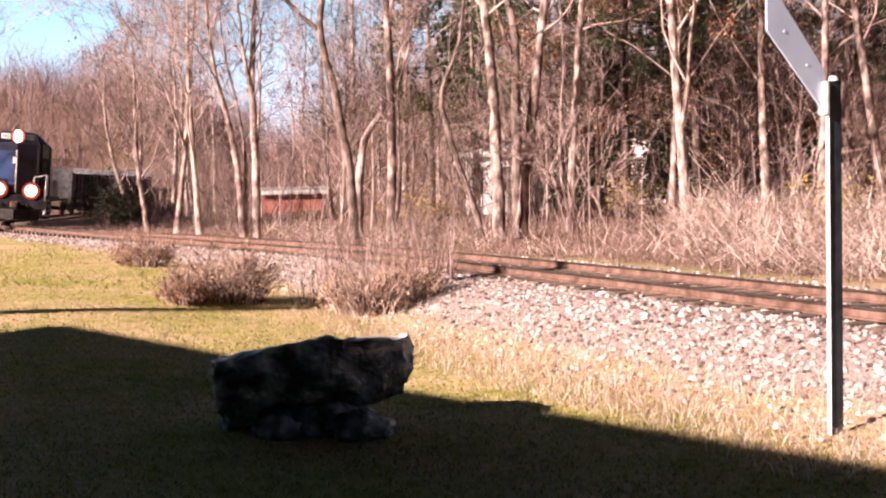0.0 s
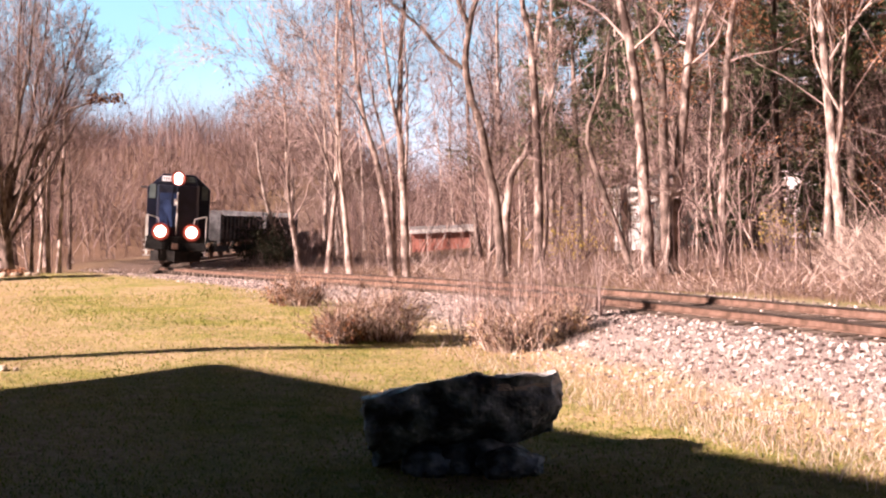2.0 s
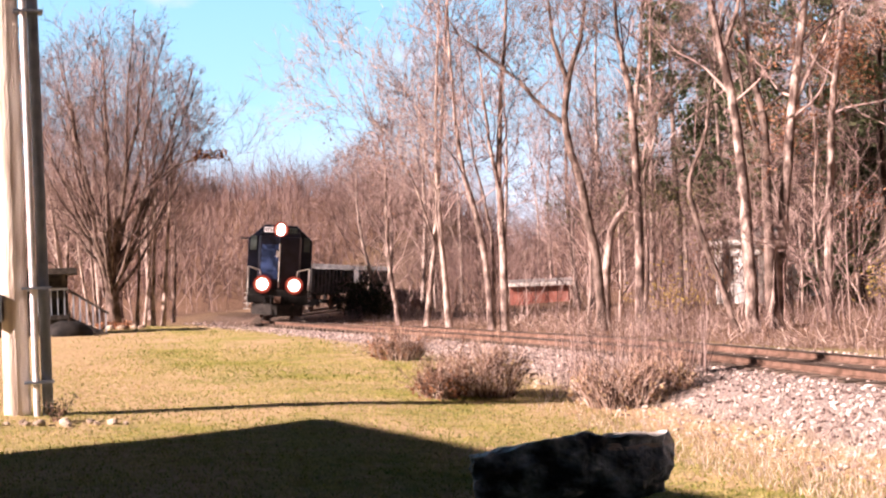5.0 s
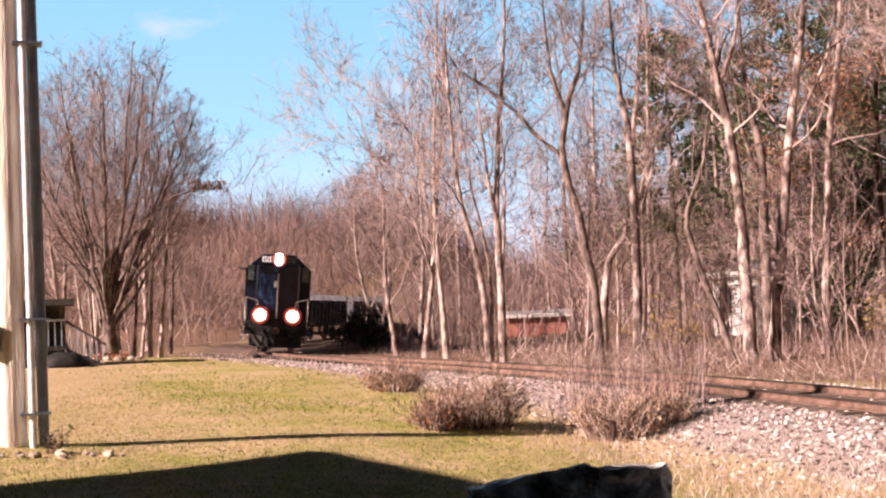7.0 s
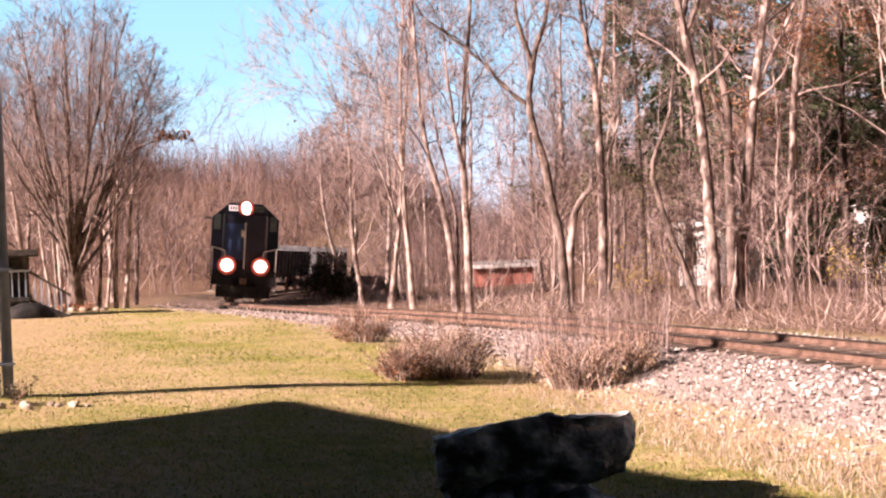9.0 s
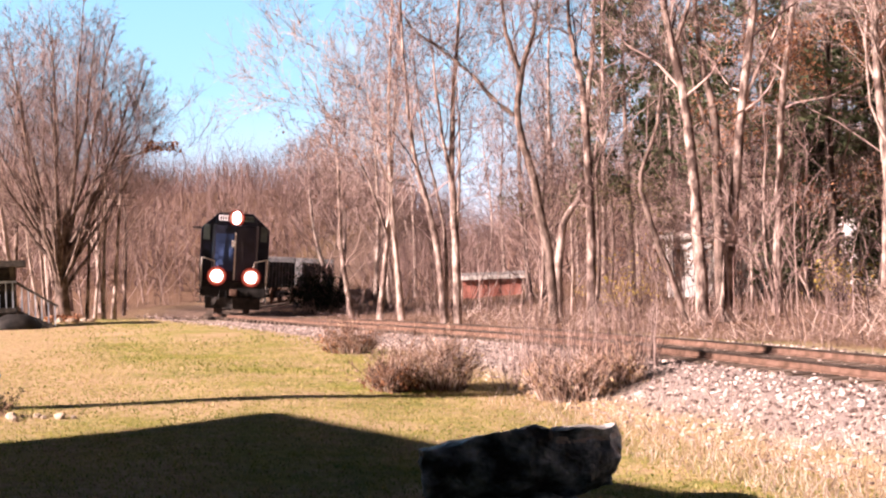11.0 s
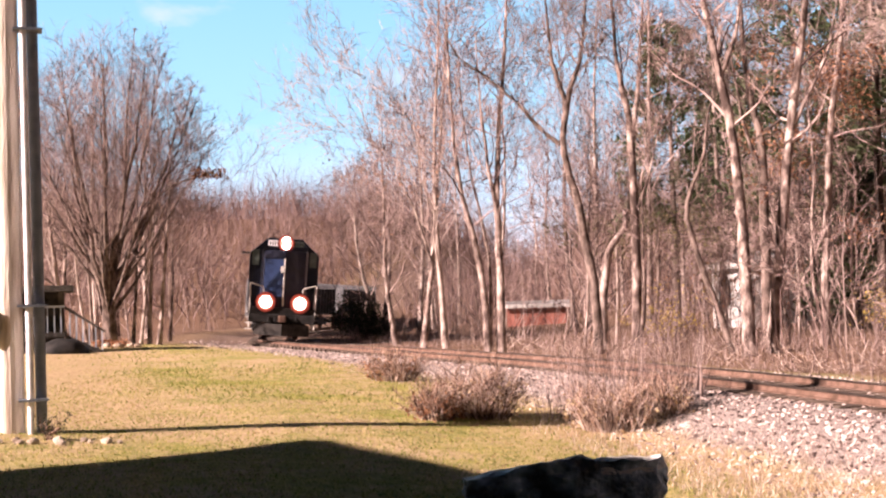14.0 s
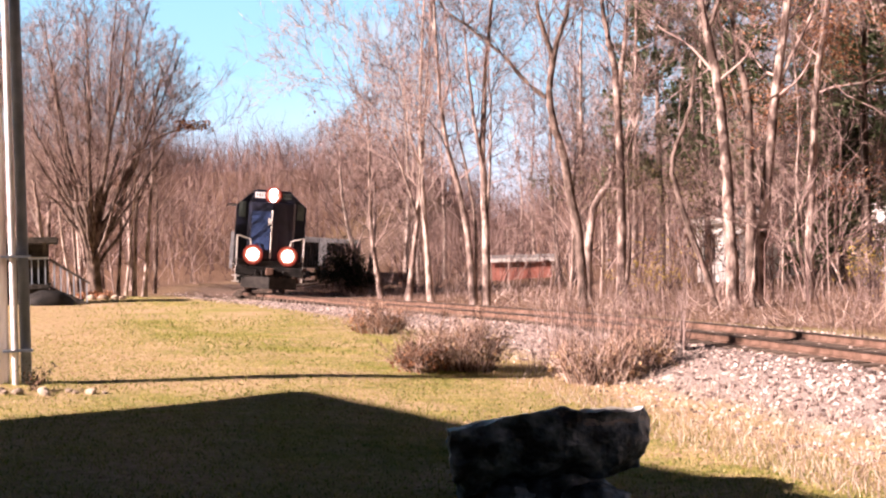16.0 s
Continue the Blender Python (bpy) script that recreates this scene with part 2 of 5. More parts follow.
# ---- mesh helpers ----
def mesh_object(name, verts, faces, mat, parent=None, smooth=False):
    me = bpy.data.meshes.new(name)
    me.from_pydata(verts, [], faces)
    me.update()
    me.materials.append(mat)
    if smooth:
        me.polygons.foreach_set("use_smooth", [True] * len(me.polygons))
    ob = new(name, me)
    if parent:
        ob.parent = parent
    return ob


def part(name, bm, mat, parent=None, label="", bevel=0.0):
    """One bmesh as one mesh object under a thing or a part."""
    if bevel:
        bmesh.ops.bevel(bm, geom=bm.edges[:], offset=bevel, segments=2, affect="EDGES", profile=0.6)
    bmesh.ops.recalc_face_normals(bm, faces=bm.faces[:])
    me = bpy.data.meshes.new(name)
    bm.to_mesh(me)
    bm.free()
    me.materials.append(mat)
    ob = new(name, me)
    if parent:
        ob.parent = parent
    if label:
        ob["label"] = label
    return ob


def box(x0, x1, y0, y1, z0, z1, bm=None):
    bm = bm or bmesh.new()
    m = Matrix.Translation(((x0 + x1) / 2, (y0 + y1) / 2, (z0 + z1) / 2)) @ Matrix.Diagonal((x1 - x0, y1 - y0, z1 - z0, 1))
    bmesh.ops.create_cube(bm, size=1, matrix=m)
    return bm


def prism(outline, along, depth0, depth1, bm=None):
    """An outline of (a, b) pairs drawn out along one axis: 'x' (a=y, b=z), 'y' (a=x, b=z) or 'z' (a=x, b=y)."""
    bm = bm or bmesh.new()
    place = {"x": lambda a, b, d: (d, a, b), "y": lambda a, b, d: (a, d, b), "z": lambda a, b, d: (a, b, d)}[along]
    lo = [bm.verts.new(place(a, b, depth0)) for a, b in outline]
    hi = [bm.verts.new(place(a, b, depth1)) for a, b in outline]
    bm.faces.new(lo)
    bm.faces.new(hi[::-1])
    for i in range(len(lo)):
        j = (i + 1) % len(lo)
        bm.faces.new((lo[i], hi[i], hi[j], lo[j]))
    return bm


def rod(a, b, r, r2=None, sides=10, bm=None):
    bm = bm or bmesh.new()
    a, b = Vector(a), Vector(b)
    m = Matrix.Translation((a + b) / 2) @ (b - a).to_track_quat("Z", "Y").to_matrix().to_4x4()
    bmesh.ops.create_cone(bm, cap_ends=True, segments=sides, radius1=r, radius2=r if r2 is None else r2, depth=(b - a).length, matrix=m)
    return bm


def empty(name, m, label, category, group="", kind=""):
    ob = new(name)
    ob.matrix_world = m
    ob.empty_display_size = 0.2
    return tagged(ob, label, category, group, kind)


# ---- the line of the track ----
knots = np.array([(13.5, -2.0), (9.6, 6.8), (5.9, 15.4), (3.45, 20.9), (0.2, 28.0), (-3.9, 34.9), (-10.7, 45.2), (-17.78, 55.21), (-19.33, 58.17), (-20.2, 60.2), (-20.92, 63.33),
                  (-21.45, 65.9), (-22.29, 67.41), (-23.23, 69.42), (-24.05, 72.52), (-24.41, 75.13), (-25.14, 81.2), (-25.36, 88.44), (-26.6, 104.0), (-26.0, 122.0), (-19.0, 145.0), (-4.0, 175.0)])


def smooth_line(points, step=0.5):
    seg = np.r_[0, np.cumsum(np.hypot(*np.diff(points, axis=0).T))]
    s = np.arange(0, seg[-1], step)
    line = np.stack([np.interp(s, seg, points[:, i]) for i in (0, 1)], 1)
    k = np.exp(-0.5 * (np.arange(-20, 21) * step / 3.2) ** 2)
    k /= k.sum()
    pad = np.concatenate([line[:1] + (line[:1] - line[20:0:-1]), line, line[-1:] + (line[-1:] - line[-2:-22:-1])])
    return np.stack([np.convolve(pad[:, i], k, "valid") for i in (0, 1)], 1)


LINE = smooth_line(knots)
S = np.r_[0, np.cumsum(np.hypot(*np.diff(LINE, axis=0).T))]
TAN = np.gradient(LINE, axis=0)
TAN /= np.hypot(TAN[:, 0], TAN[:, 1])[:, None]
RAIL_Z = np.interp(S, (0, 20, 66, 80, 300), (0.36, 0.42, 0.58, 0.50, 0.64))   # foot of the rails
CANT = radians(5.0) * np.clip((np.hypot(LINE[:, 0], LINE[:, 1]) - 44) / 12, 0, 1) * (LINE[:, 1] > 30)   # the bend is banked toward its inside


def on_track(s, side=0.0, up=0.0):
    """A place s metres along the line, a step to its far side, and a height above the rails' foot."""
    x, y = np.interp(s, S, LINE[:, 0]), np.interp(s, S, LINE[:, 1])
    tx, ty = np.interp(s, S, TAN[:, 0]), np.interp(s, S, TAN[:, 1])
    return Vector((x + ty * side, y - tx * side, np.interp(s, S, RAIL_Z) + up - side * math.tan(np.interp(s, S, CANT))))


def to_track(x, y):
    """For many points: signed distance to the line (plus: its far side) and the rails' height there."""
    x, y = np.asarray(x, float).ravel(), np.asarray(y, float).ravel()
    best, idx = np.full(x.shape, 1e9), np.zeros(x.shape, int)
    for i in range(0, len(S), 2):
        d = (x - LINE[i, 0]) ** 2 + (y - LINE[i, 1]) ** 2
        m = d < best
        best[m], idx[m] = d[m], i
    side = (x - LINE[idx, 0]) * TAN[idx, 1] - (y - LINE[idx, 1]) * TAN[idx, 0]
    return np.sign(side) * np.sqrt(best), RAIL_Z[idx], S[idx]


def ease(a, b, v):
    t = np.clip((v - a) / (b - a), 0, 1)
    return t * t * (3 - 2 * t)


def ground_z(x, y):
    x, y = np.asarray(x, float).ravel(), np.asarray(y, float).ravel()
    d, zt, _ = to_track(x, y)
    a = np.abs(d)
    lawn = 0.9 * (1 - np.exp(-np.clip(-x - 1, 0, None) / 10))
    lawn = lawn + 0.03 * np.sin(x * 0.9 + 1) * np.sin(y * 0.7)
    woods = 0.42 + 0.034 * np.clip(d - 6, 0, 70) + 0.10 * np.sin(x * 0.6) * np.sin(y * 0.5 + 1)
    far = np.hypot(x, y)
    hill = 13.0 * ease(95, 170, far) * ease(20, 80, y) * (1 - 0.6 * np.exp(-((np.degrees(np.arctan2(-x, np.maximum(y, 1))) - 7.0) / 3.0) ** 2))
    bed = zt - 0.03
    near = bed + (lawn - bed) * ease(1.7, 4.5, a)
    back = bed + (woods - bed) * ease(1.8, 4.5, a)
    return np.where(d < 0, near, back) + hill


def gz(x, y):
    return float(ground_z([x], [y])[0])


# ---- ground: one sheet to the horizon ----
def ground_sheet():
    xs = np.r_[-1800, -900, -500, -320, np.arange(-240, -44, 8), np.arange(-44, -14, 1.2), np.arange(-14, 11, 0.36),
               np.arange(11, 44, 1.2), np.arange(44, 240, 8), 320, 500, 900, 1800]
    ys = np.r_[-1800, -900, -400, np.arange(-200, -8, 8), np.arange(-8, 6, 1.2), np.arange(6, 42, 0.4), np.arange(42, 92, 1.0),
               np.arange(92, 240, 6), 300, 500, 900, 1800]
    gx, gy = np.meshgrid(xs, ys)
    z = ground_z(gx, gy)
    nx, ny = len(xs), len(ys)
    i = np.arange(nx * ny).reshape(ny, nx)
    quads = np.stack([i[:-1, :-1], i[:-1, 1:], i[1:, 1:], i[1:, :-1]], -1).reshape(-1, 4)
    ob = mesh_object("ground", np.stack([gx.ravel(), gy.ravel(), z], 1).tolist(), quads.tolist(), GROUND, smooth=True)
    d, _, s = to_track(gx, gy)
    x, y = gx.ravel(), gy.ravel()
    wob = 0.5 * np.sin(x * 1.3 + y * 0.7) + 0.4 * np.sin(x * 0.5 - y * 1.9)
    litter = np.maximum(np.maximum(ease(2.0, 3.4, d + 0.3 * wob), ease(50, 60, y) * (np.abs(d) < 5)), ease(52, 57, y + 0.5 * wob + 0.25 * (x + 25)) * (d < -3))
    ballast = (1 - 0.75 * ease(48, 60, y)) * ease(-4.2, -3.4, d + 0.25 * wob) * (1 - ease(1.9, 2.8, d + 0.2 * wob))
    straw = ease(-6.0, -4.9, d + 0.4 * wob) * (1 - ease(-4.2, -3.4, d + 0.3 * wob)) * (0.35 + 0.65 * ease(-6, 1, x))
    straw = np.maximum(straw, 0.85 * ease(21.0, 26, np.degrees(np.arctan2(-x, np.maximum(y, 1))) + 1.5 * wob) * ease(15, 20, y) * (1 - ease(40, 52, y)) * (d < -5))
    col = ob.data.color_attributes.new("zone", "FLOAT_COLOR", "POINT")
    col.data.foreach_set("color", np.stack([litter, ballast, straw, np.ones_like(x)], 1).ravel().astype(np.float32))
    return tagged(ob, "autumn lawn running into leaf-strewn woodland floor", "ground", kind="structure")


ground_sheet()


def sky_backdrop():
    """The clear sky ahead, far beyond everything."""
    verts, faces = [], []
    n, k, rad = 40, 12, 1500
    for i in range(n + 1):
        a = radians(-52 + 118 * i / n)
        for j in range(k + 1):
            e = radians(-2 + 26 * j / k)
            verts.append((-math.sin(a) * rad * math.cos(e), math.cos(a) * rad * math.cos(e), rad * math.sin(e)))
    for i in range(n):
        for j in range(k):
            faces.append((i * (k + 1) + j, (i + 1) * (k + 1) + j, (i + 1) * (k + 1) + j + 1, i * (k + 1) + j + 1))
    tagged(mesh_object("backdrop", verts, faces, SKY, smooth=True), "clear pale blue sky with thin cloud", "sky", kind="structure")


sky_backdrop()
rng = np.random.default_rng(7)


def blades(name, x, y, height, width, mat, lean=0.5, z=None):
    """Many single blades, each a narrow bent strip that ends in a point."""
    n = len(x)
    z = ground_z(x, y) if z is None else z
    a = rng.uniform(0, 2 * np.pi, n)
    wx, wy = np.cos(a) * width / 2, np.sin(a) * width / 2
    b = rng.uniform(0, 2 * np.pi, n)
    tilt = rng.uniform(0.1, lean, n) * height
    bx, by = np.cos(b) * tilt, np.sin(b) * tilt
    v = np.empty((n, 5, 3))
    v[:, 0] = np.stack([x - wx, y - wy, z - 0.01], 1)
    v[:, 1] = np.stack([x + wx, y + wy, z - 0.01], 1)
    v[:, 2] = np.stack([x + wx * 0.8 + bx * 0.35, y + wy * 0.8 + by * 0.35, z + height * 0.6], 1)
    v[:, 3] = np.stack([x - wx * 0.8 + bx * 0.35, y - wy * 0.8 + by * 0.35, z + height * 0.6], 1)
    v[:, 4] = np.stack([x + bx, y + by, z + height * 0.97], 1)
    k = np.arange(n)[:, None] * 5
    q = (k + np.array([[0, 1, 2, 3]])).tolist()
    t = (k + np.array([[3, 2, 4]])).tolist()
    return mesh_object(name, v.reshape(-1, 3).tolist(), q + t, mat)


def scatter(n, x0, x1, y0, y1, keep):
    x, y = rng.uniform(x0, x1, n), rng.uniform(y0, y1, n)
    d, _, s = to_track(x, y)
    m = keep(x, y, d)
    return x[m], y[m]


def in_view(x, y, margin=0.0):
    h = np.degrees(np.arctan2(-x, y))
    return (h > -21 - margin) & (h < 32 + margin)


# lawn blades, thick near the camera and thinning with distance
gx_, gy_ = scatter(430000, -14, 8, 6, 34, lambda x, y, d: in_view(x, y, 2) & (d < -4.6) & (rng.uniform(0, 1, len(x)) < (9.0 / np.hypot(x, y)) ** 1.5))
hx_, hy_ = scatter(26000, -24, -4, 24, 52, lambda x, y, d: in_view(x, y, 2) & (d < -4.2) & (np.sin(x * 0.8 + 0.4 * y) + np.sin(y * 0.5 - x * 0.3) > rng.uniform(-1.8, 1.0, len(x))) & (np.degrees(np.arctan2(-x, y)) < rng.uniform(18, 29, len(x))))
grow = np.r_[np.ones(len(gx_)), np.full(len(hx_), 1.9)]
gx_, gy_ = np.r_[gx_, hx_], np.r_[gy_, hy_]
tagged(blades("lawn_grass", gx_, gy_, grow * rng.uniform(0.012, 0.045, len(gx_)), grow * rng.uniform(0.008, 0.018, len(gx_)), GRASS, 2.4),
       "short olive and yellowing lawn grass blades", "grass", kind="stuff")
# fallen leaves on the lawn
lx_, ly_ = scatter(8500, -14, 8, 7, 34, lambda x, y, d: in_view(x, y, 2) & (d < -4.0))
ll = rng.uniform(0.025, 0.06, len(lx_))
tagged(blades("fallen_leaves", lx_, ly_, ll * 0.3, ll * 0.9, LEAFLITTER, 2.4), "pale dry leaves fallen on the lawn", "leaves", kind="stuff")
# dry straw on the bank
sx_, sy_ = scatter(150000, -10, 11, 9, 36, lambda x, y, d: in_view(x, y, 2) & (d > -5.7) & (d < -2.6) & (rng.uniform(0, 1, len(x)) < np.clip(0.25 + (x + 2) / 5, 0.12, 1)) &
                   (rng.uniform(0, 1, len(x)) < np.clip((-2.5 - d) / 1.7, 0.05, 1)))
tagged(blades("bank_straw", sx_, sy_, rng.uniform(0.05, 0.2, len(sx_)), rng.uniform(0.005, 0.010, len(sx_)), STRAW, 1.9),
       "bleached dry grass on the railway bank", "dry grass", kind="stuff")


def stones(name, x, y, size, mat, sink=0.25):
    """Angular broken stones: jittered, flattened icosahedra."""
    bm = bmesh.new()
    bmesh.ops.create_icosphere(bm, subdivisions=1, radius=1)
    base = np.array([v.co[:] for v in bm.verts])
    tri = np.array([[v.index for v in f.verts] for f in bm.faces])
    bm.free()
    n = len(x)
    z = ground_z(x, y)
    v = base[None] * rng.uniform(0.55, 1.35, (n, len(base), 1))
    v = v * np.stack([rng.uniform(0.7, 1.3, n), rng.uniform(0.7, 1.3, n), rng.uniform(0.5, 0.95, n)], 1)[:, None]
    a = rng.uniform(0, 6.28, n)
    ca, sa = np.cos(a)[:, None], np.sin(a)[:, None]
    v = np.stack([v[..., 0] * ca - v[..., 1] * sa, v[..., 0] * sa + v[..., 1] * ca, v[..., 2]], -1) * size[:, None, None]
    v += np.stack([x, y, z + size * (0.5 - sink)], 1)[:, None]
    f = (tri[None] + (np.arange(n) * len(base))[:, None, None]).reshape(-1, 3)
    return mesh_object(name, v.reshape(-1, 3).tolist(), f.tolist(), mat)


bx_, by_ = scatter(170000, -24, 12, 9, 66, lambda x, y, d: in_view(x, y, 2) & (d > -4.6) & (d < 2.4) & (rng.uniform(0, 1, len(x)) < np.clip(15 / np.hypot(x, y), 0, 1) ** 1.3) &
                   (rng.uniform(0, 1, len(x)) < np.clip((d + 5.0) / 1.6, 0.1, 1)))
tagged(stones("ballast_stones", bx_, by_, rng.uniform(0.019, 0.043, len(bx_)), BALLAST), "pinkish grey crushed-stone track ballast", "ballast", kind="stuff")


# ---- the track ----
def build_track():
    track = empty("railroad_track", Matrix(), "single rusty railroad track on a stone bed", "railroad track", kind="structure")
    prof = [(-0.075, 0), (0.075, 0), (0.07, 0.02), (0.012, 0.035), (0.012, 0.14), (0.036, 0.15), (0.036, 0.185), (-0.036, 0.185), (-0.036, 0.15), (-0.012, 0.14), (-0.012, 0.035), (-0.07, 0.02)]
    ss = np.arange(2, 150, 0.5)
    for side in (-0.755, 0.755):
        verts, faces = [], []
        for s in ss:
            o = on_track(s)
            q = (on_track(s, 1.0) - o).normalized()
            for a, b in prof:
                verts.append(o + q * (side + a) + Vector((0, 0, b * 0.8 + 0.008)))
        k = len(prof)
        for i in range(len(ss) - 1):
            for j in range(k):
                faces.append((i * k + j, i * k + (j + 1) % k, (i + 1) * k + (j + 1) % k, (i + 1) * k + j))
        rail = mesh_object("rail", verts, faces, RUST, track)
        rail.data.materials.append(RAILTOP)
        rail.data.polygons.foreach_set("material_index", [1 if i % k in (6, 5, 7) else 0 for i in range(len(faces))])
    bm = box(-0.11, 0.11, -1.25, 1.25, -0.15, 0.012)
    bmesh.ops.bevel(bm, geom=bm.edges[:], offset=0.012, segments=1, affect="EDGES")
    tie = part("tie", bm, TIE, track)
    first = True
    for s in np.arange(3, 110, 0.52):
        o, e = on_track(s), on_track(s + 0.3)
        m = Matrix.Translation(o) @ pose(0, 0, 0, 0, 0, math.degrees(math.atan2(e.y - o.y, e.x - o.x))) @ Matrix.Rotation(float(np.interp(s, S, CANT)), 4, "X")
        ob = tie if first else new("tie", tie.data)
        first = False
        ob.parent, ob.matrix_basis = track, m


build_track()


# ---- woody plants ----
class Wood:
    def __init__(self):
        self.v, self.f = [], []

    def tube(self, pts, rad, sides):
        base = len(self.v)
        n = len(pts)
        for i, p in enumerate(pts):
            d = (pts[min(i + 1, n - 1)] - pts[max(i - 1, 0)]).normalized()
            u = d.orthogonal().normalized()
            w = d.cross(u)
            for j in range(sides):
                a = 2 * math.pi * j / sides
                self.v.append(p + (u * math.cos(a) + w * math.sin(a)) * rad[i])
        for i in range(n - 1):
            for j in range(sides):
                k = (j + 1) % sides
                self.f.append((base + i * sides + j, base + i * sides + k, base + (i + 1) * sides + k, base + (i + 1) * sides + j))

    def twig(self, a, b, r):
        base = len(self.v)
        d = (b - a).normalized()
        u = d.orthogonal().normalized() * r
        w = d.cross(u)
        self.v += [a + u, a - u * 0.5 + w * 0.87, a - u * 0.5 - w * 0.87, b]
        self.f += [(base, base + 1, base + 3), (base + 1, base + 2, base + 3), (base + 2, base, base + 3)]


UP = Vector((0, 0, 1))
LIFT = [0.08]      # how strongly branches turn upward


def sway(r, amount):
    return Vector((r.uniform(-1, 1), r.uniform(-1, 1), r.uniform(-1, 1))) * amount


def branch(w, r, p, d, length, rad, level, kids, tips=None, twig=0.006):
    """A branch that wanders upward, with smaller ones along it."""
    if level == 0:
        q = p + d * length
        w.twig(p, q, rad)
        if tips is not None:
            tips.append(q)
        return
    n = (0, 2, 4, 6, 7)[level]
    pts, dirs = [p], [d]
    for i in range(n):
        d = (d + sway(r, 0.30 if level > 1 else 0.26) + UP * LIFT[0] * (0.75 if level > 2 else 1.0)).normalized()
        p = p + d * (length / n)
        pts.append(p)
        dirs.append(d)
    rads = [rad * (1 - 0.8 * i / n) for i in range(n + 1)]
    w.tube(pts, rads, 5 if level >= 3 else 3)
    for c in range(kids[level - 1]):
        f = r.uniform(0.25, 1.0)
        i = min(int(f * n), n - 1)
        q = pts[i].lerp(pts[i + 1], f * n - i)
        side = dirs[i].cross(sway(r, 1)).normalized()
        nd = (dirs[i] * r.uniform(0.6, 1.1) + side * r.uniform(0.5, 0.9) + UP * 0.12).normalized()
        branch(w, r, q, nd, length * r.uniform(0.38, 0.62), max(rads[i] * 0.6, twig), level - 1, kids, tips, twig)


def tree_meshes(seed, height, radius, lean=(0, 0), bend=0.0, first=0.3, limbs=15, kids=(4, 6, 6), spread=0.38, rise=1.0, fork=0):
    """Trunk and crown of a bare broad-leaved tree, and the ends of its twigs."""
    r = random.Random(seed)
    trunk, crown, tips = Wood(), Wood(), []
    n = 10
    side = Vector((lean[0], lean[1], 0)) if Vector((lean[0], lean[1])).length > 1e-4 else Vector((1, 0, 0))
    side = side.normalized()

    def centre(f):
        return Vector((lean[0] * f * height, lean[1] * f * height, f * height)) + side * bend * math.sin(f * math.pi * 1.3) \
            + Vector((math.sin(f * 7 + seed), math.cos(f * 6 + seed * 2), 0)) * 0.012 * height * f
    pts = [centre(i / n) for i in range(n + 1)]
    rads = [radius * (1.0 - 0.86 * (i / n) ** 0.9) * (1.35 if i == 0 else 1) for i in range(n + 1)]
    pts[0] = pts[0] - Vector((0, 0, 0.25))
    trunk.tube(pts, rads, 10)
    for c in range(fork):
        f = r.uniform(0.08, 0.3)
        a = r.uniform(0, 6.28)
        d = Vector((math.cos(a) * 0.22, math.sin(a) * 0.22, 1)).normalized()
        branch(trunk, r, centre(f), d, height * r.uniform(0.42, 0.56), radius * 0.5, 4, (kids[0], kids[1], kids[2], 6), tips, 0.01)
    for c in range(limbs):
        f = first + (0.99 - first) * (c + r.random()) / limbs
        a = c * 2.4 + r.uniform(-0.5, 0.5)
        d = Vector((math.cos(a), math.sin(a), rise * r.uniform(0.7, 1.5) + f * 0.4)).normalized()
        length = height * (spread * (1.15 - f) + 0.08) * r.uniform(0.75, 1.25)
        i = f * n
        rr = radius * (1.0 - 0.86 * f ** 0.9) * 0.32
        branch(crown, r, centre(f), d, length, max(rr, 0.022), 3, kids, tips, 0.009)
    return trunk, crown, tips


def leaves_at(points, r, count, size, spread=0.3):
    v, f = [], []
    for _ in range(count):
        p = r.choice(points) + sway(r, spread)
        a, b = sway(r, 1).normalized() * size * r.uniform(0.6, 1.3), sway(r, 1).normalized() * size * r.uniform(0.6, 1.3)
        k = len(v)
        v += [p - a, p + b * 0.6, p + a, p - b * 0.6]
        f.append((k, k + 1, k + 2, k + 3))
    return v, f


def bare_tree(x, y, height, dia, lean=0.0, bend=0.0, seed=1, label="bare grey-brown deciduous tree at the wood's edge", bark=None, leaves=0, leafmat=None, sink=0.0, name="tree", **how):
    """lean: sideways run per metre of height, square to the line of sight."""
    h = math.atan2(-x, y)
    top = Vector((math.cos(h) * lean, math.sin(h) * lean))
    trunk, crown, tips = tree_meshes(seed, height, dia / 2, top, bend, **how)
    t = empty(name, pose(x, y, gz(x, y) - sink), label, "tree", "trees of the wood")
    mesh_object("trunk", trunk.v, trunk.f, bark or BARK, t, smooth=True)
    mesh_object("crown", crown.v, crown.f, TWIG if bark is None else bark, t)
    if leaves:
        low = [p for p in tips if p.z < height * 0.62] or tips
        v, f = leaves_at(low, random.Random(seed), leaves * 4, 0.066)
        mesh_object("foliage", v, f, leafmat or OAKLEAF, t)
    return t


def spline(path, per=4):
    """A smooth line of points through (across, up) pairs."""
    p = [path[0], *path, path[-1]]
    out = []
    for k in range(1, len(p) - 2):
        for q in range(per):
            t = q / per
            out.append(tuple(0.5 * (2 * p[k][c] + (p[k + 1][c] - p[k - 1][c]) * t + (2 * p[k - 1][c] - 5 * p[k][c] + 4 * p[k + 1][c] - p[k + 2][c]) * t * t
                                    + (3 * p[k][c] - p[k - 1][c] - 3 * p[k + 1][c] + p[k + 2][c]) * t ** 3) for c in (0, 1)))
    return out + [path[-1]]


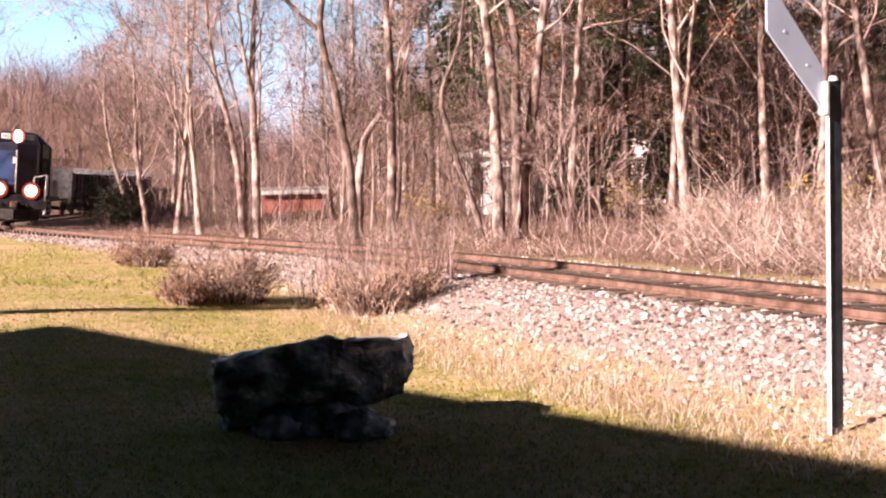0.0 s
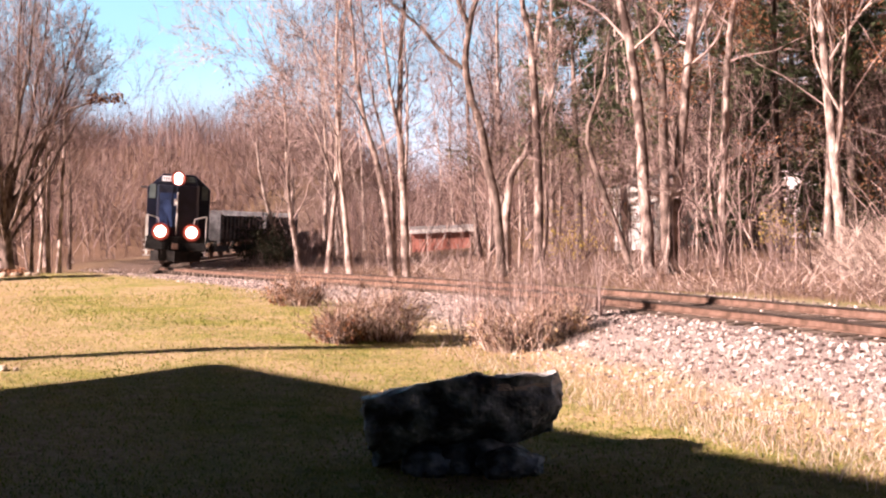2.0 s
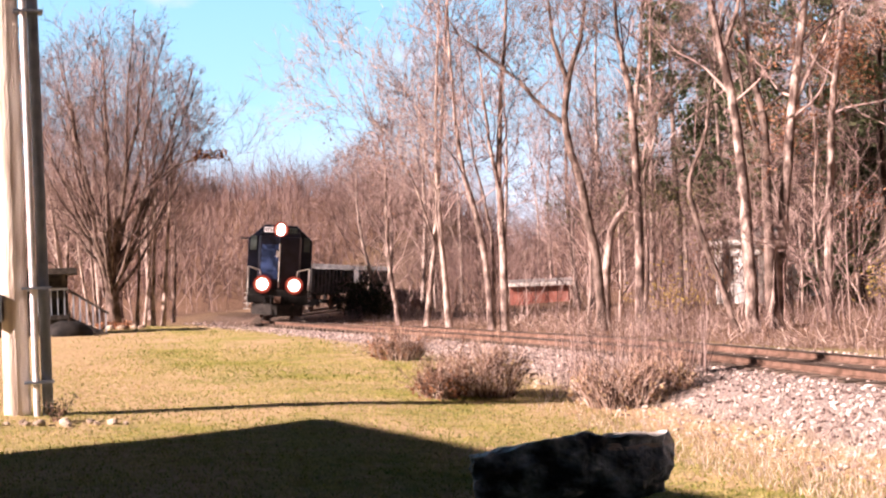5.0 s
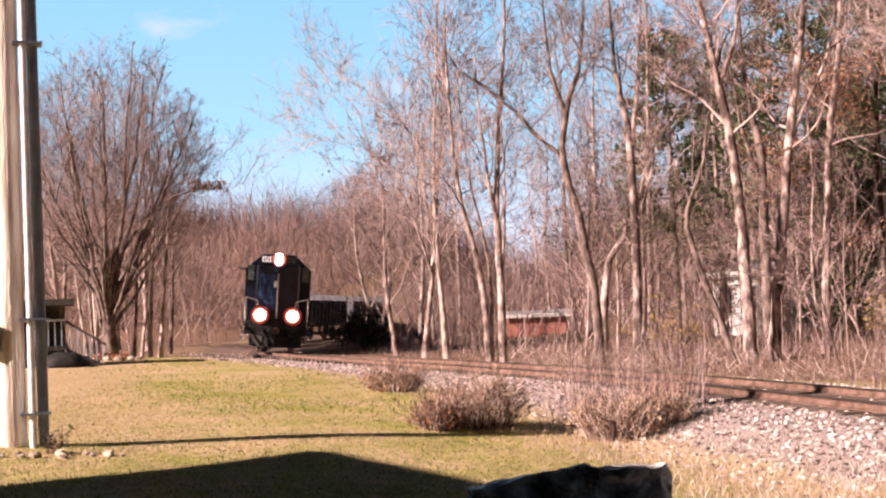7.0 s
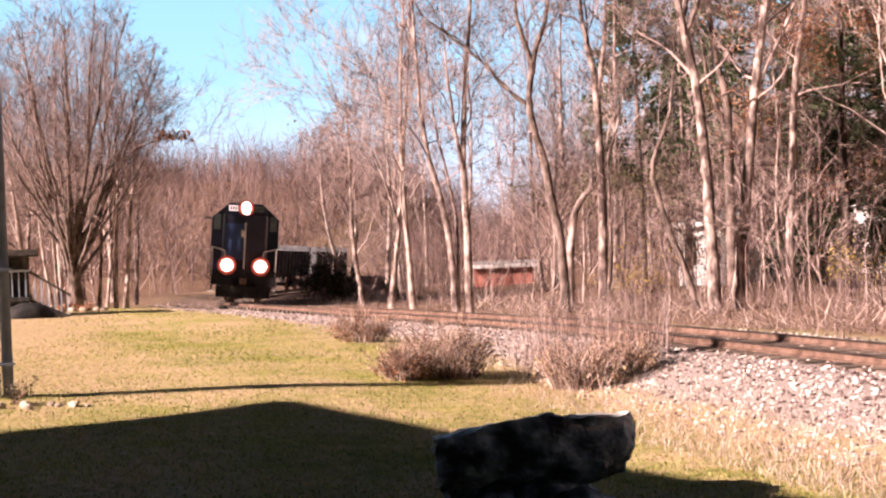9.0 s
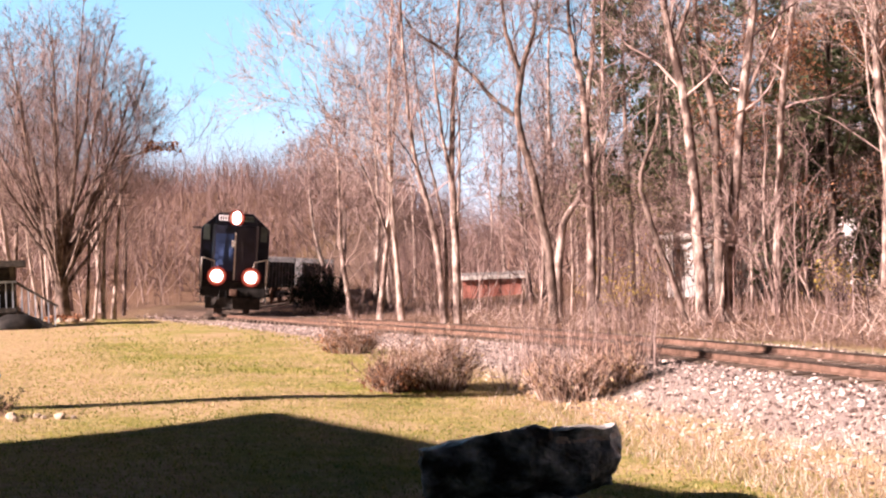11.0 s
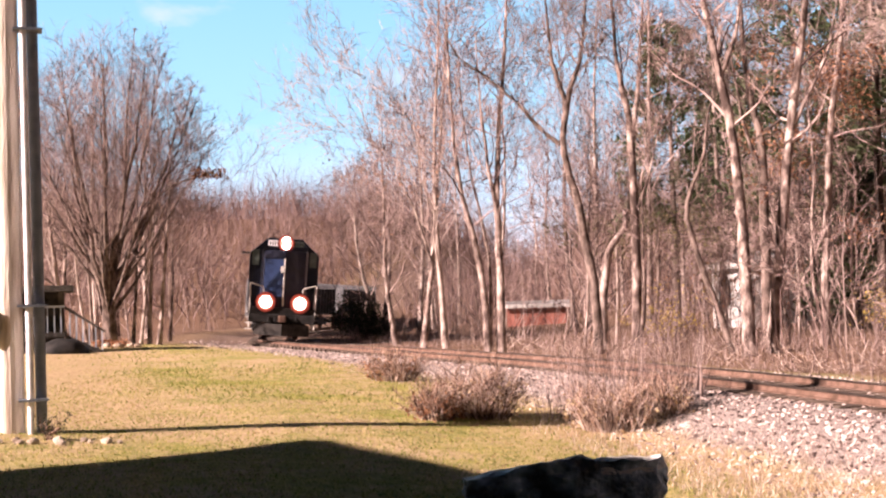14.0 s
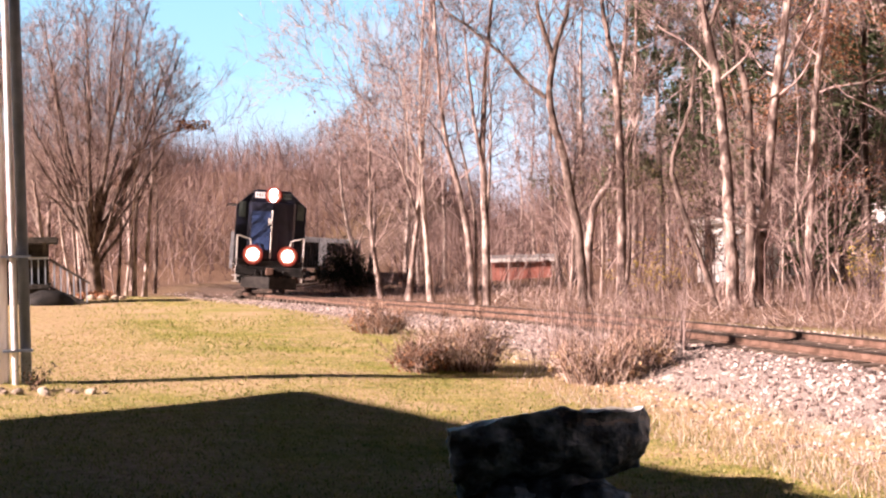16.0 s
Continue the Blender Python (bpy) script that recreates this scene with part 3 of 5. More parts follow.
def shaped_tree(x, y, dia, seed, label, path, limbs=(), bark=None, first=0.4, count=13, leaves=0, kids=(4, 5, 5), reach=1.0):
    """A tree whose trunk and main limbs follow given lines of (across, up) metres; twigs grow along them."""
    r = random.Random(seed)
    h = math.atan2(-x, y)
    side, deep = Vector((math.cos(h), math.sin(h), 0)), Vector((-math.sin(h), math.cos(h), 0))
    trunk, crown, tips = Wood(), Wood(), []
    for k, (line, d0) in enumerate([(path, dia)] + list(limbs)):
        drift = 0.0 if k == 0 else r.uniform(-0.12, 0.12)
        low = line[0][1]
        pts = [side * a + UP * b + deep * (drift * (b - low)) + sway(r, 0.025) for a, b in spline(line)]
        if k == 0:
            pts[0] = pts[0] - UP * 0.3
        n = len(pts) - 1
        rads = [d0 / 2 * (1 - 0.84 * (q / n) ** 1.1) * (1.3 if q == 0 and k == 0 else 1) for q in range(n + 1)]
        trunk.tube(pts, rads, 10 if k == 0 else 7)
        start = first if k == 0 else 0.25
        for c in range(count if k == 0 else max(4, count // 2)):
            f = (start + (0.99 - start) * (c + r.random()) / (count if k == 0 else max(4, count // 2))) * n
            q = min(int(f), n - 1)
            p = pts[q].lerp(pts[q + 1], f - q)
            a = c * 2.4 + r.uniform(-0.6, 0.6)
            d = Vector((math.cos(a), math.sin(a), r.uniform(0.5, 1.3))).normalized()
            branch(crown, r, p, d, reach * r.uniform(1.5, 3.2) * (1.25 - 0.6 * f / n), max(rads[q] * 0.34, 0.02), 3, kids, tips, 0.009)
    t = empty("tree", pose(x, y, gz(x, y)), label, "tree", "trees of the wood")
    mesh_object("trunk", trunk.v, trunk.f, bark or BARK, t, smooth=True)
    mesh_object("crown", crown.v, crown.f, bark or TWIG, t)
    if leaves:
        v, f = leaves_at([p for p in tips if p.z < path[-1][1] * 0.62] or tips, random.Random(seed), leaves * 4, 0.066)
        mesh_object("foliage", v, f, OAKLEAF, t)


# trees that stand out singly, across the track
shaped_tree(1.62, 37.16, 0.40, 11, "tall pale-barked tree with a trunk curving outward", [(0, 0), (-0.01, 1.88), (-0.18, 5.82), (-0.74, 9.08), (-0.99, 11.2), (-1.0, 15.0)],
            [([(-0.5, 8.0), (0.05, 9.6), (0.25, 12.5)], 0.17)])
shaped_tree(2.31, 37.93, 0.40, 12, "tall pale-barked tree leaning away from its neighbour", [(0, 0), (0.19, 1.92), (0.62, 5.44), (1.18, 9.28), (1.46, 11.8), (1.64, 15.5)],
            [([(0.75, 6.4), (1.75, 8.3), (2.3, 10.8)], 0.15), ([(0.3, 2.6), (1.0, 1.5), (1.45, 0.55)], 0.07)])
shaped_tree(2.46, 42.43, 0.40, 13, "dark-barked tree among pale trunks", [(0, 0), (0.01, 1.85), (0.01, 6.35), (-0.31, 8.21), (-0.44, 11.0), (-0.24, 15.0)],
            [([(0.0, 5.6), (-0.55, 7.4), (-0.9, 10.2)], 0.18)], DARKBARK)
shaped_tree(4.07, 41.1, 0.31, 14, "slender tree with reddish-brown bark", [(0, 0), (0.09, 1.89), (0.39, 6.26), (0.88, 9.89), (1.08, 12.6), (1.06, 15.3)],
            [([(0.0, 0.4), (-0.3, 2.2), (-0.14, 6.2), (-0.5, 10.0)], 0.16)], leaves=150)
shaped_tree(1.24, 38.48, 0.20, 15, "thin snaking tree with a crooked stem", [(0, 0), (-0.64, 1.93), (-0.95, 2.96), (-1.21, 3.99), (-1.07, 4.79), (-0.65, 5.92), (-0.44, 7.29), (-0.19, 7.74), (-0.04, 10.0)],
            bark=DARKBARK, count=9, reach=0.7)
shaped_tree(-1.7, 41.97, 0.34, 16, "straight pale tree that forks halfway up", [(0, 0), (0.05, 1.92), (0.06, 6.82), (-0.23, 8.95), (-0.37, 10.4), (-0.53, 14.7)],
            [([(0.06, 6.7), (0.38, 8.95), (0.47, 10.05), (0.77, 13.7)], 0.2), ([(0.1, 4.4), (0.7, 6.2), (1.25, 8.4)], 0.1), ([(0.1, 0.2), (0.32, 2.3), (0.3, 5.6)], 0.17)], first=0.45)
shaped_tree(-2.94, 42.3, 0.34, 17, "dark bending tree that parts into a wide fork", [(0, 0), (-0.07, 1.99), (-0.5, 4.8), (-0.93, 6.67), (-0.74, 8.32), (-0.37, 9.46), (-0.15, 10.6), (0.07, 14.3)],
            [([(-0.78, 8.2), (-1.15, 9.37), (-1.29, 10.6), (-1.46, 13.5)], 0.2), ([(-0.95, 6.8), (-1.64, 7.41), (-2.36, 8.25), (-3.36, 9.18), (-4.3, 9.96), (-4.8, 10.95)], 0.17)], DARKBARK, first=0.58)
shaped_tree(-2.86, 43.51, 0.32, 18, "stout short tree with a bent trunk", [(0, 0), (0.06, 1.99), (0.32, 3.35), (0.9, 4.25), (1.21, 5.65), (1.23, 7.5)], count=8, reach=0.6, first=0.55)
shaped_tree(-6.26, 43.05, 0.31, 19, "pale upright tree in a clump", [(0, 0), (0.06, 1.99), (0.01, 5.06), (0.13, 7.55), (0.44, 10.4), (0.7, 16.1)],
            [([(0.0, 4.6), (-0.35, 7.2), (-0.55, 11.0)], 0.16), ([(0.05, 3.0), (0.3, 5.6), (0.25, 9.5)], 0.14)], first=0.35)
shaped_tree(-6.7, 42.88, 0.26, 20, "pale tree leaning out of a clump", [(0, 0), (-0.12, 2.69), (-0.69, 5.37), (-0.97, 8.1), (-1.05, 13.0)],
            [([(0.1, 0.1), (0.15, 3.2), (-0.5, 6.8), (-0.75, 10.5)], 0.15)], first=0.35)
bare_tree(6.6, 34.7, 16, 0.32, -0.03, 0.1, 21, "pale sunlit tree with twin trunks", first=0.3, fork=1)
bare_tree(7.4, 41.8, 14, 0.24, 0.04, 0.1, 22, "slender tree with clinging rust-brown leaves", first=0.25, leaves=450)
bare_tree(6.6, 45.5, 15, 0.33, -0.004, 0.1, 23, "brown oak with clinging dead leaves", DARKBARK, first=0.22, leaves=900)
bare_tree(10.6, 42.0, 15, 0.33, -0.02, 0.1, 24, "oak keeping rust-coloured leaves", first=0.2, leaves=900)
bare_tree(10.7, 36.5, 15, 0.28, 0.006, 0.1, 25, "tall brown tree behind fallen branches", first=0.3, leaves=200)
bare_tree(12.6, 36.5, 15, 0.30, -0.10, 0.2, 26, "tall tree with a slight lean", first=0.3)
bare_tree(-10.6, 50.9, 15, 0.24, 0.10, 0.2, 27, "thin twiggy tree with a few brown leaves", first=0.22, fork=1, spread=0.25, leaves=120)
bare_tree(-9.3, 49.1, 17, 0.24, -0.001, 0.2, 28, "thin twiggy upright tree", first=0.22, fork=1, spread=0.25)
bare_tree(-12.6, 55.0, 9.5, 0.26, -0.06, 0.2, 29, "twiggy tree on the track bank", first=0.2, spread=0.28)
bare_tree(-16.2, 67.5, 9.5, 0.34, 0.05, 0.2, 30, "tree beyond the bend of the track", first=0.22, spread=0.3)
bare_tree(-15.6, 65.4, 8.5, 0.32, -0.2, 0.4, 31, "leaning tree over the bend of the track", first=0.25)
for i, (ox, oy, oh) in enumerate(((-1.4, 50.5, 8.0), (5.0, 49.5, 8.5), (8.6, 47.5, 7.5), (-3.6, 52.0, 8.0))):
    bare_tree(ox, oy, oh, 0.18, 0.03 * (-1) ** i, 0.2, 50 + i, "small tree with thinning olive-brown leaves", DARKBARK, leaves=260, leafmat=OAKLEAF if i == 2 else OLIVE, first=0.12, limbs=14, kids=(3, 4, 5))


def maple(x, y, seed):
    """A short trunk that parts into a fan of stems under a round, finely twigged crown."""
    r = random.Random(seed)
    trunk, crown = Wood(), Wood()
    mid, half = Vector((0.45, 0, 8.3)), Vector((4.3, 4.3, 5.6))
    fork = Vector((0, 0, 1.7))
    trunk.tube([Vector((0.05, 0, -0.3)), Vector((0, 0, 0.5)), Vector((-0.03, 0, 1.1)), fork], [0.42, 0.32, 0.3, 0.27], 12)

    def room(p, d):
        """How far the crown's round outline lies from p along d."""
        q = Vector(((p - mid)[k] / half[k] for k in range(3)))
        e = Vector((d[k] / half[k] for k in range(3)))
        a, b, c = e.dot(e), q.dot(e), q.dot(q) - 1
        return max(0.3, (-b + math.sqrt(max(b * b - a * c, 0))) / a)

    stems = 26
    for i in range(stems):
        a = i * 2.4 + r.uniform(-0.3, 0.3)
        cz = 1 - 1.28 * (i + 0.5) / stems
        sz = math.sqrt(1 - cz * cz)
        out = r.uniform(0.86, 1.0)
        end = mid + Vector((math.cos(a) * half.x * sz, math.sin(a) * half.y * sz, half.z * cz)) * out
        start = fork + Vector((math.cos(a) * 0.1, math.sin(a) * 0.1, r.uniform(-0.5, 1.6)))
        bow = Vector((end.x * 0.60, end.y * 0.60, start.z + (end.z - start.z) * 0.45))
        pts = []
        for k in range(9):
            f = k / 8
            pts.append(start * (1 - f) ** 2 + bow * 2 * f * (1 - f) + end * f * f + sway(r, 0.10 * min(1, k)))
        thick = 0.13 if i < 9 else 0.075
        trunk.tube(pts, [thick * (1 - 0.92 * k / 8) + 0.005 for k in range(9)], 7)
        for c in range(12):
            f = r.uniform(0.28, 1.0)
            k = min(int(f * 8), 7)
            p = pts[k].lerp(pts[k + 1], f * 8 - k)
            away = p - Vector((mid.x, mid.y, mid.z - 3.5))
            d = (away.normalized() * r.uniform(0.6, 1.2) + sway(r, 0.7) + UP * r.uniform(0.1, 0.5)).normalized()
            branch(crown, r, p, d, min(room(p, d) * 0.85, r.uniform(1.3, 2.4)), 0.022, 3, (4, 4, 4), None, 0.0065)
    t = empty("maple_tree", pose(x, y, gz(x, y)), "broad round-crowned bare maple at the lawn's edge", "tree", "trees of the wood")
    limb = [Vector((0.5, -0.2, 4.2)), Vector((1.8, -0.3, 5.9)), Vector((3.2, -0.3, 6.8)), Vector((4.6, -0.2, 7.2)), Vector((5.4, -0.2, 7.15))]
    trunk.tube(limb, [0.07, 0.055, 0.04, 0.025, 0.01], 6)
    v, f = leaves_at([limb[3].lerp(limb[4], r.uniform(-0.6, 1.0)) for _ in range(40)], r, 260, 0.085, 0.22)
    mesh_object("foliage", v, f, OAKLEAF, t)["label"] = "spray of clinging brown leaves"
    mesh_object("trunk", trunk.v, trunk.f, DARKBARK, t, smooth=True)
    mesh_object("crown", crown.v, crown.f, TWIG, t)


# the broad multi-stemmed tree at the far edge of the lawn
LIFT[0] = 0.12
maple(-24.6, 52.0, 40)
LIFT[0] = 0.08
bare_tree(-22.6, 52.6, 10, 0.22, 0.07, 0.1, 41, "thin stem beside the maple", first=0.3, limbs=10)
bare_tree(-23.3, 53.2, 11, 0.2, 0.02, 0.1, 42, "thin stem beside the maple", first=0.3, limbs=10)
bare_tree(-27.6, 54.0, 11, 0.26, -0.12, 0.1, 43, "thin leaning tree behind the deck", first=0.25, limbs=12, fork=1)
bare_tree(-28.8, 55.5, 12, 0.26, 0.06, 0.1, 44, "thin tree behind the deck", first=0.25, limbs=12, fork=1)
for i, (ox, oy, oh, ol) in enumerate(((-25.5, 52.4, 8.5, -0.05), (-25.0, 53.0, 9.0, 0.02), (-23.9, 52.8, 9.5, 0.04), (-23.2, 52.0, 8.0, 0.09), (-26.3, 53.4, 8.5, -0.1))):
    bare_tree(ox, oy, oh, 0.17, ol, 0.1, 320 + i, "thin pale stem beside the maple", first=0.4, limbs=6, kids=(3, 3, 4))
bare_tree(-24.6, 58.5, 9, 0.18, 0.04, 0.1, 45, "young tree at the wood's edge", first=0.25, limbs=10)


def woods():
    """Trees farther in: five builds, set out again and again."""
    kinds = [bare_tree(4 + 4 * i, 78 + 3 * i, 13 + i, 0.3, 0.03 * (i - 2), 0.2, 60 + i, "bare tree deep in the wood", first=0.2 + 0.03 * i, fork=i % 2, kids=(3, 5, 5)) for i in range(5)]
    r = random.Random(5)
    placed = []
    tries = 0
    while len(placed) < 58 and tries < 4000:
        tries += 1
        hd = radians(r.uniform(-21, 33))
        dist = r.uniform(44, 118)
        x, y = -math.sin(hd) * dist, math.cos(hd) * dist
        d = float(to_track([x], [y])[0][0])
        if 13.5 < math.degrees(hd) < 23.5 and dist > 62 or not (d > 4.5 or (d < -6.0 and y > 62)):
            continue
        if any((x - a) ** 2 + (y - b) ** 2 < 6 for a, b in placed) or (math.hypot(x - 12.5, y - 53) < 8) or (math.hypot(x - 1.5, y - 67) < 6):
            continue
        placed.append((x, y))
        copy_thing(r.choice(kinds), pose(x, y, gz(x, y), 0, 0, r.uniform(0, 360)))


woods()
for i, (ox, oy, oh, ol) in enumerate(((8.2, 47.5, 6.0, 210), (10.4, 46.6, 6.5, 260), (12.4, 47.6, 6.5, 240), (14.6, 49.5, 7.0, 220), (11.6, 50.5, 6.0, 300), (3.9, 53.0, 4.0, 120), (1.4, 55.0, 4.0, 120))):
    bare_tree(ox, oy, oh, 0.14, 0.02 * (-1) ** i, 0.2, 300 + i, "low young oak thick with brown leaves", DARKBARK, leaves=ol, leafmat=(OAKLEAF, OLIVE, OAKLEAF)[i % 3], first=0.05, limbs=18, kids=(3, 4, 4), spread=0.55, rise=0.5, name="young_oak")


def young_growth():
    """Low, broad, twiggy young trees that fill the wood between the tall trunks."""
    kinds = [bare_tree(-30 + 5 * i, 72 + 3 * i, 5.0 + 0.9 * i, 0.10, 0.04 * (i - 1), 0.2, 80 + i, "low bushy bare young tree in the wood", first=0.06, limbs=15, kids=(3, 4, 4), spread=0.62, rise=0.9, name="young_tree") for i in range(3)]
    r = random.Random(11)
    made = 0
    while made < 38:
        hd = radians(r.uniform(-20, 32))
        dist = r.uniform(60, 96) if math.degrees(hd) > 12 else r.uniform(44, 78)
        x, y = -math.sin(hd) * dist, math.cos(hd) * dist
        d = float(to_track([x], [y])[0][0])
        if d < 6.5 and not (d < -7 and y > 60) or math.hypot(x - 12.5, y - 54) < 6 or math.hypot(x - 1.5, y - 60) < 4 or math.hypot(x + 8.7, y - 75) < 4:
            continue
        made += 1
        copy_thing(r.choice(kinds), pose(x, y, gz(x, y), 0, 0, r.uniform(0, 360)))


young_growth()


def sticks(name, x, y, height, radius, tilt, mat, label, category, z0=None, curve=0.15, side=0, low=0.0):
    """Uncountable thin stems, two joints each."""
    n = len(x)
    z = ground_z(x, y) - 0.03 if z0 is None else z0
    a, t = rng.uniform(0, 6.283, n), low + rng.uniform(0, 1, n) ** 1.2 * (tilt - low)
    d = np.stack([np.cos(a) * np.sin(t), np.sin(a) * np.sin(t), np.cos(t)], 1)
    p0 = np.stack([x, y, z], 1)
    p1 = p0 + d * (height * 0.55)[:, None]
    d2 = d + rng.normal(0, curve, (n, 3))
    d2 /= np.linalg.norm(d2, axis=1)[:, None]
    p2 = p1 + d2 * (height * 0.45)[:, None]
    v = np.empty((n, 7, 3))
    for j in range(3):
        o = np.stack([np.cos(2.094 * j + a), np.sin(2.094 * j + a), np.zeros(n)], 1) * radius[:, None]
        v[:, j], v[:, 3 + j] = p0 + o, p1 + o * 0.65
    v[:, 6] = p2
    k = (np.arange(n) * 7)[:, None]
    tips = []
    for _ in range(side):
        u = rng.uniform(0.25, 1, n)[:, None]
        s0 = np.where(u < 0.55, p0 + (p1 - p0) * u / 0.55, p1 + (p2 - p1) * (u - 0.55) / 0.45)
        sd = d + rng.normal(0, 0.7, (n, 3))
        sd /= np.linalg.norm(sd, axis=1)[:, None]
        o = rng.normal(0, 1, (n, 3))
        o = o / np.linalg.norm(o, axis=1)[:, None] * (radius * 0.45)[:, None]
        tips.append(np.stack([s0 - o, s0 + o, s0 + np.roll(o, 1, 1), s0 + sd * (height * rng.uniform(0.15, 0.4, n))[:, None]], 1))
    q = np.concatenate([k + np.array([[j, (j + 1) % 3, 3 + (j + 1) % 3, 3 + j]]) for j in range(3)])
    f = np.concatenate([k + np.array([[3 + j, 3 + (j + 1) % 3, 6]]) for j in range(3)])
    verts, faces = v.reshape(-1, 3), q.tolist() + f.tolist()
    if side:
        extra = np.concatenate(tips)
        e = (np.arange(len(extra)) * 4)[:, None] + len(verts)
        faces += np.concatenate([e + np.array([[0, 1, 3]]), e + np.array([[1, 2, 3]]), e + np.array([[2, 0, 3]])]).tolist()
        verts = np.concatenate([verts, extra.reshape(-1, 3)])
    ob = mesh_object(name, verts.tolist(), faces, mat)
    return tagged(ob, label, category, kind="stuff")


# low tangle along the far side of the track
ux, uy = scatter(60000, -26, 14, 16, 74, lambda x, y, d: in_view(x, y, 2) & (d > 2.3) & (d < 13) & (rng.uniform(0, 1, len(x)) < np.clip(1.1 - d / 15, 0.15, 1) * np.clip(24 / np.hypot(x, y), 0, 1)))
du = to_track(ux, uy)[0]
sticks("undergrowth", ux, uy, rng.uniform(0.2, 0.75, len(ux)) * np.clip(du / 5, 0.35, 1.5), rng.uniform(0.004, 0.012, len(ux)), 1.5, TWIG, "tangle of dry mauve-brown brush beside the track", "undergrowth", curve=0.3, side=2)
ex, ey = scatter(9000, -14, 14, 16, 46, lambda x, y, d: in_view(x, y, 2) & (d > 2.2) & (d < 8))
sticks("fallen_twigs", ex, ey, rng.uniform(0.3, 1.3, len(ex)), rng.uniform(0.006, 0.016, len(ex)), 1.65, PALEDRY, "pale broken twigs and stalks on the far bank", "twigs", z0=ground_z(ex, ey) + rng.uniform(0.02, 0.22, len(ex)), low=0.9)
# saplings and twigs among the trees
tx_, ty_ = scatter(6500, -34, 26, 34, 110, lambda x, y, d: in_view(x, y, 2) & ((d > 6) | ((d < -5) & (y > 60))) & (rng.uniform(0, 1, len(x)) < np.clip(45 / np.hypot(x, y), 0, 1)) & (np.sin(x * 0.55 + 1) + np.sin(y * 0.4) + np.sin(x * 0.9 + y * 0.7) > rng.uniform(-1.6, 1.2, len(x))))
sticks("saplings", tx_, ty_, rng.uniform(1.5, 5.5, len(tx_)), rng.uniform(0.008, 0.024, len(tx_)), 0.85, TWIG, "thicket of thin bare saplings between the trees", "saplings", curve=0.3, side=7)
# the far wooded rise
fx_, fy_ = scatter(26000, -120, 90, 95, 200, lambda x, y, d: in_view(x, y, 4) & (np.abs(d) > 4))
sticks("far_woods", fx_, fy_, rng.uniform(3, 8, len(fx_)), rng.uniform(0.016, 0.055, len(fx_)), 1.2, FAR, "hazy brown wooded rise in the distance", "far woods", curve=0.5, side=4)


# ---- three dry shrubs on the near bank ----
def dry_shrub(x, y, w, h, seed, label, pale=0.3):
    r = random.Random(seed)
    t = empty("dry_shrub", pose(x, y, gz(x, y)), label, "shrub", "dry shrubs on the bank")
    for nm, mat, count, hh in (("stem_tangle", DRY, 115, h), ("stalk_tangle", PALEDRY, int(330 * pale), h * 0.9)):
        wd = Wood()
        for _ in range(count):
            a, q = r.uniform(0, 6.28), math.sqrt(r.random()) * 0.6
            p = Vector((math.cos(a) * q * w / 2, math.sin(a) * q * w / 3, -0.03))
            d = Vector((math.cos(a) * q * 0.9, math.sin(a) * q * 0.9, 1)) + sway(r, 0.3)
            branch(wd, r, p, d.normalized(), hh * r.uniform(0.5, 1.1), r.uniform(0.006, 0.012), 2 if nm == "stem_tangle" else 1, (3, 3))
        mesh_object(nm, wd.v, wd.f, mat, t)
    v, f = leaves_at([Vector((r.uniform(-w / 2, w / 2) * 0.8, r.uniform(-w / 3, w / 3) * 0.8, r.uniform(0.05, h * 0.7))) for _ in range(120)], r, 420, 0.045, 0.15)
    mesh_object("foliage", v, f, LEAFLITTER if pale > 0.35 else OAKLEAF, t)
    return t


dry_shrub(-6.9, 29.6, 1.7, 0.62, 1, "low clump of rust-brown dead stalks by the track")
dry_shrub(-3.7, 22.2, 1.9, 0.85, 2, "dark brown leafless shrub on the grassy bank", 0.55)
dry_shrub(-4.3, 21.4, 0.9, 0.5, 3, "small dark dry shrub beside a larger one", 0.3)
dry_shrub(-1.3, 21.4, 1.8, 0.7, 4, "straw-coloured shrub with orange-brown leaves", 0.6)
dry_shrub(-0.6, 22.0, 1.2, 0.6, 5, "tangled brown shrub at the edge of the ballast", 0.4)
# red-brown whips rising behind the last shrub
wx_, wy_ = rng.uniform(-2.6, 0.2, 480), rng.uniform(22.0, 26, 480)
sticks("tall_whips", wx_, wy_, rng.uniform(0.5, 1.9, 480), rng.uniform(0.003, 0.007, 480), 0.5, TWIG, "thin red-brown whips standing by the rails", "dry weeds")


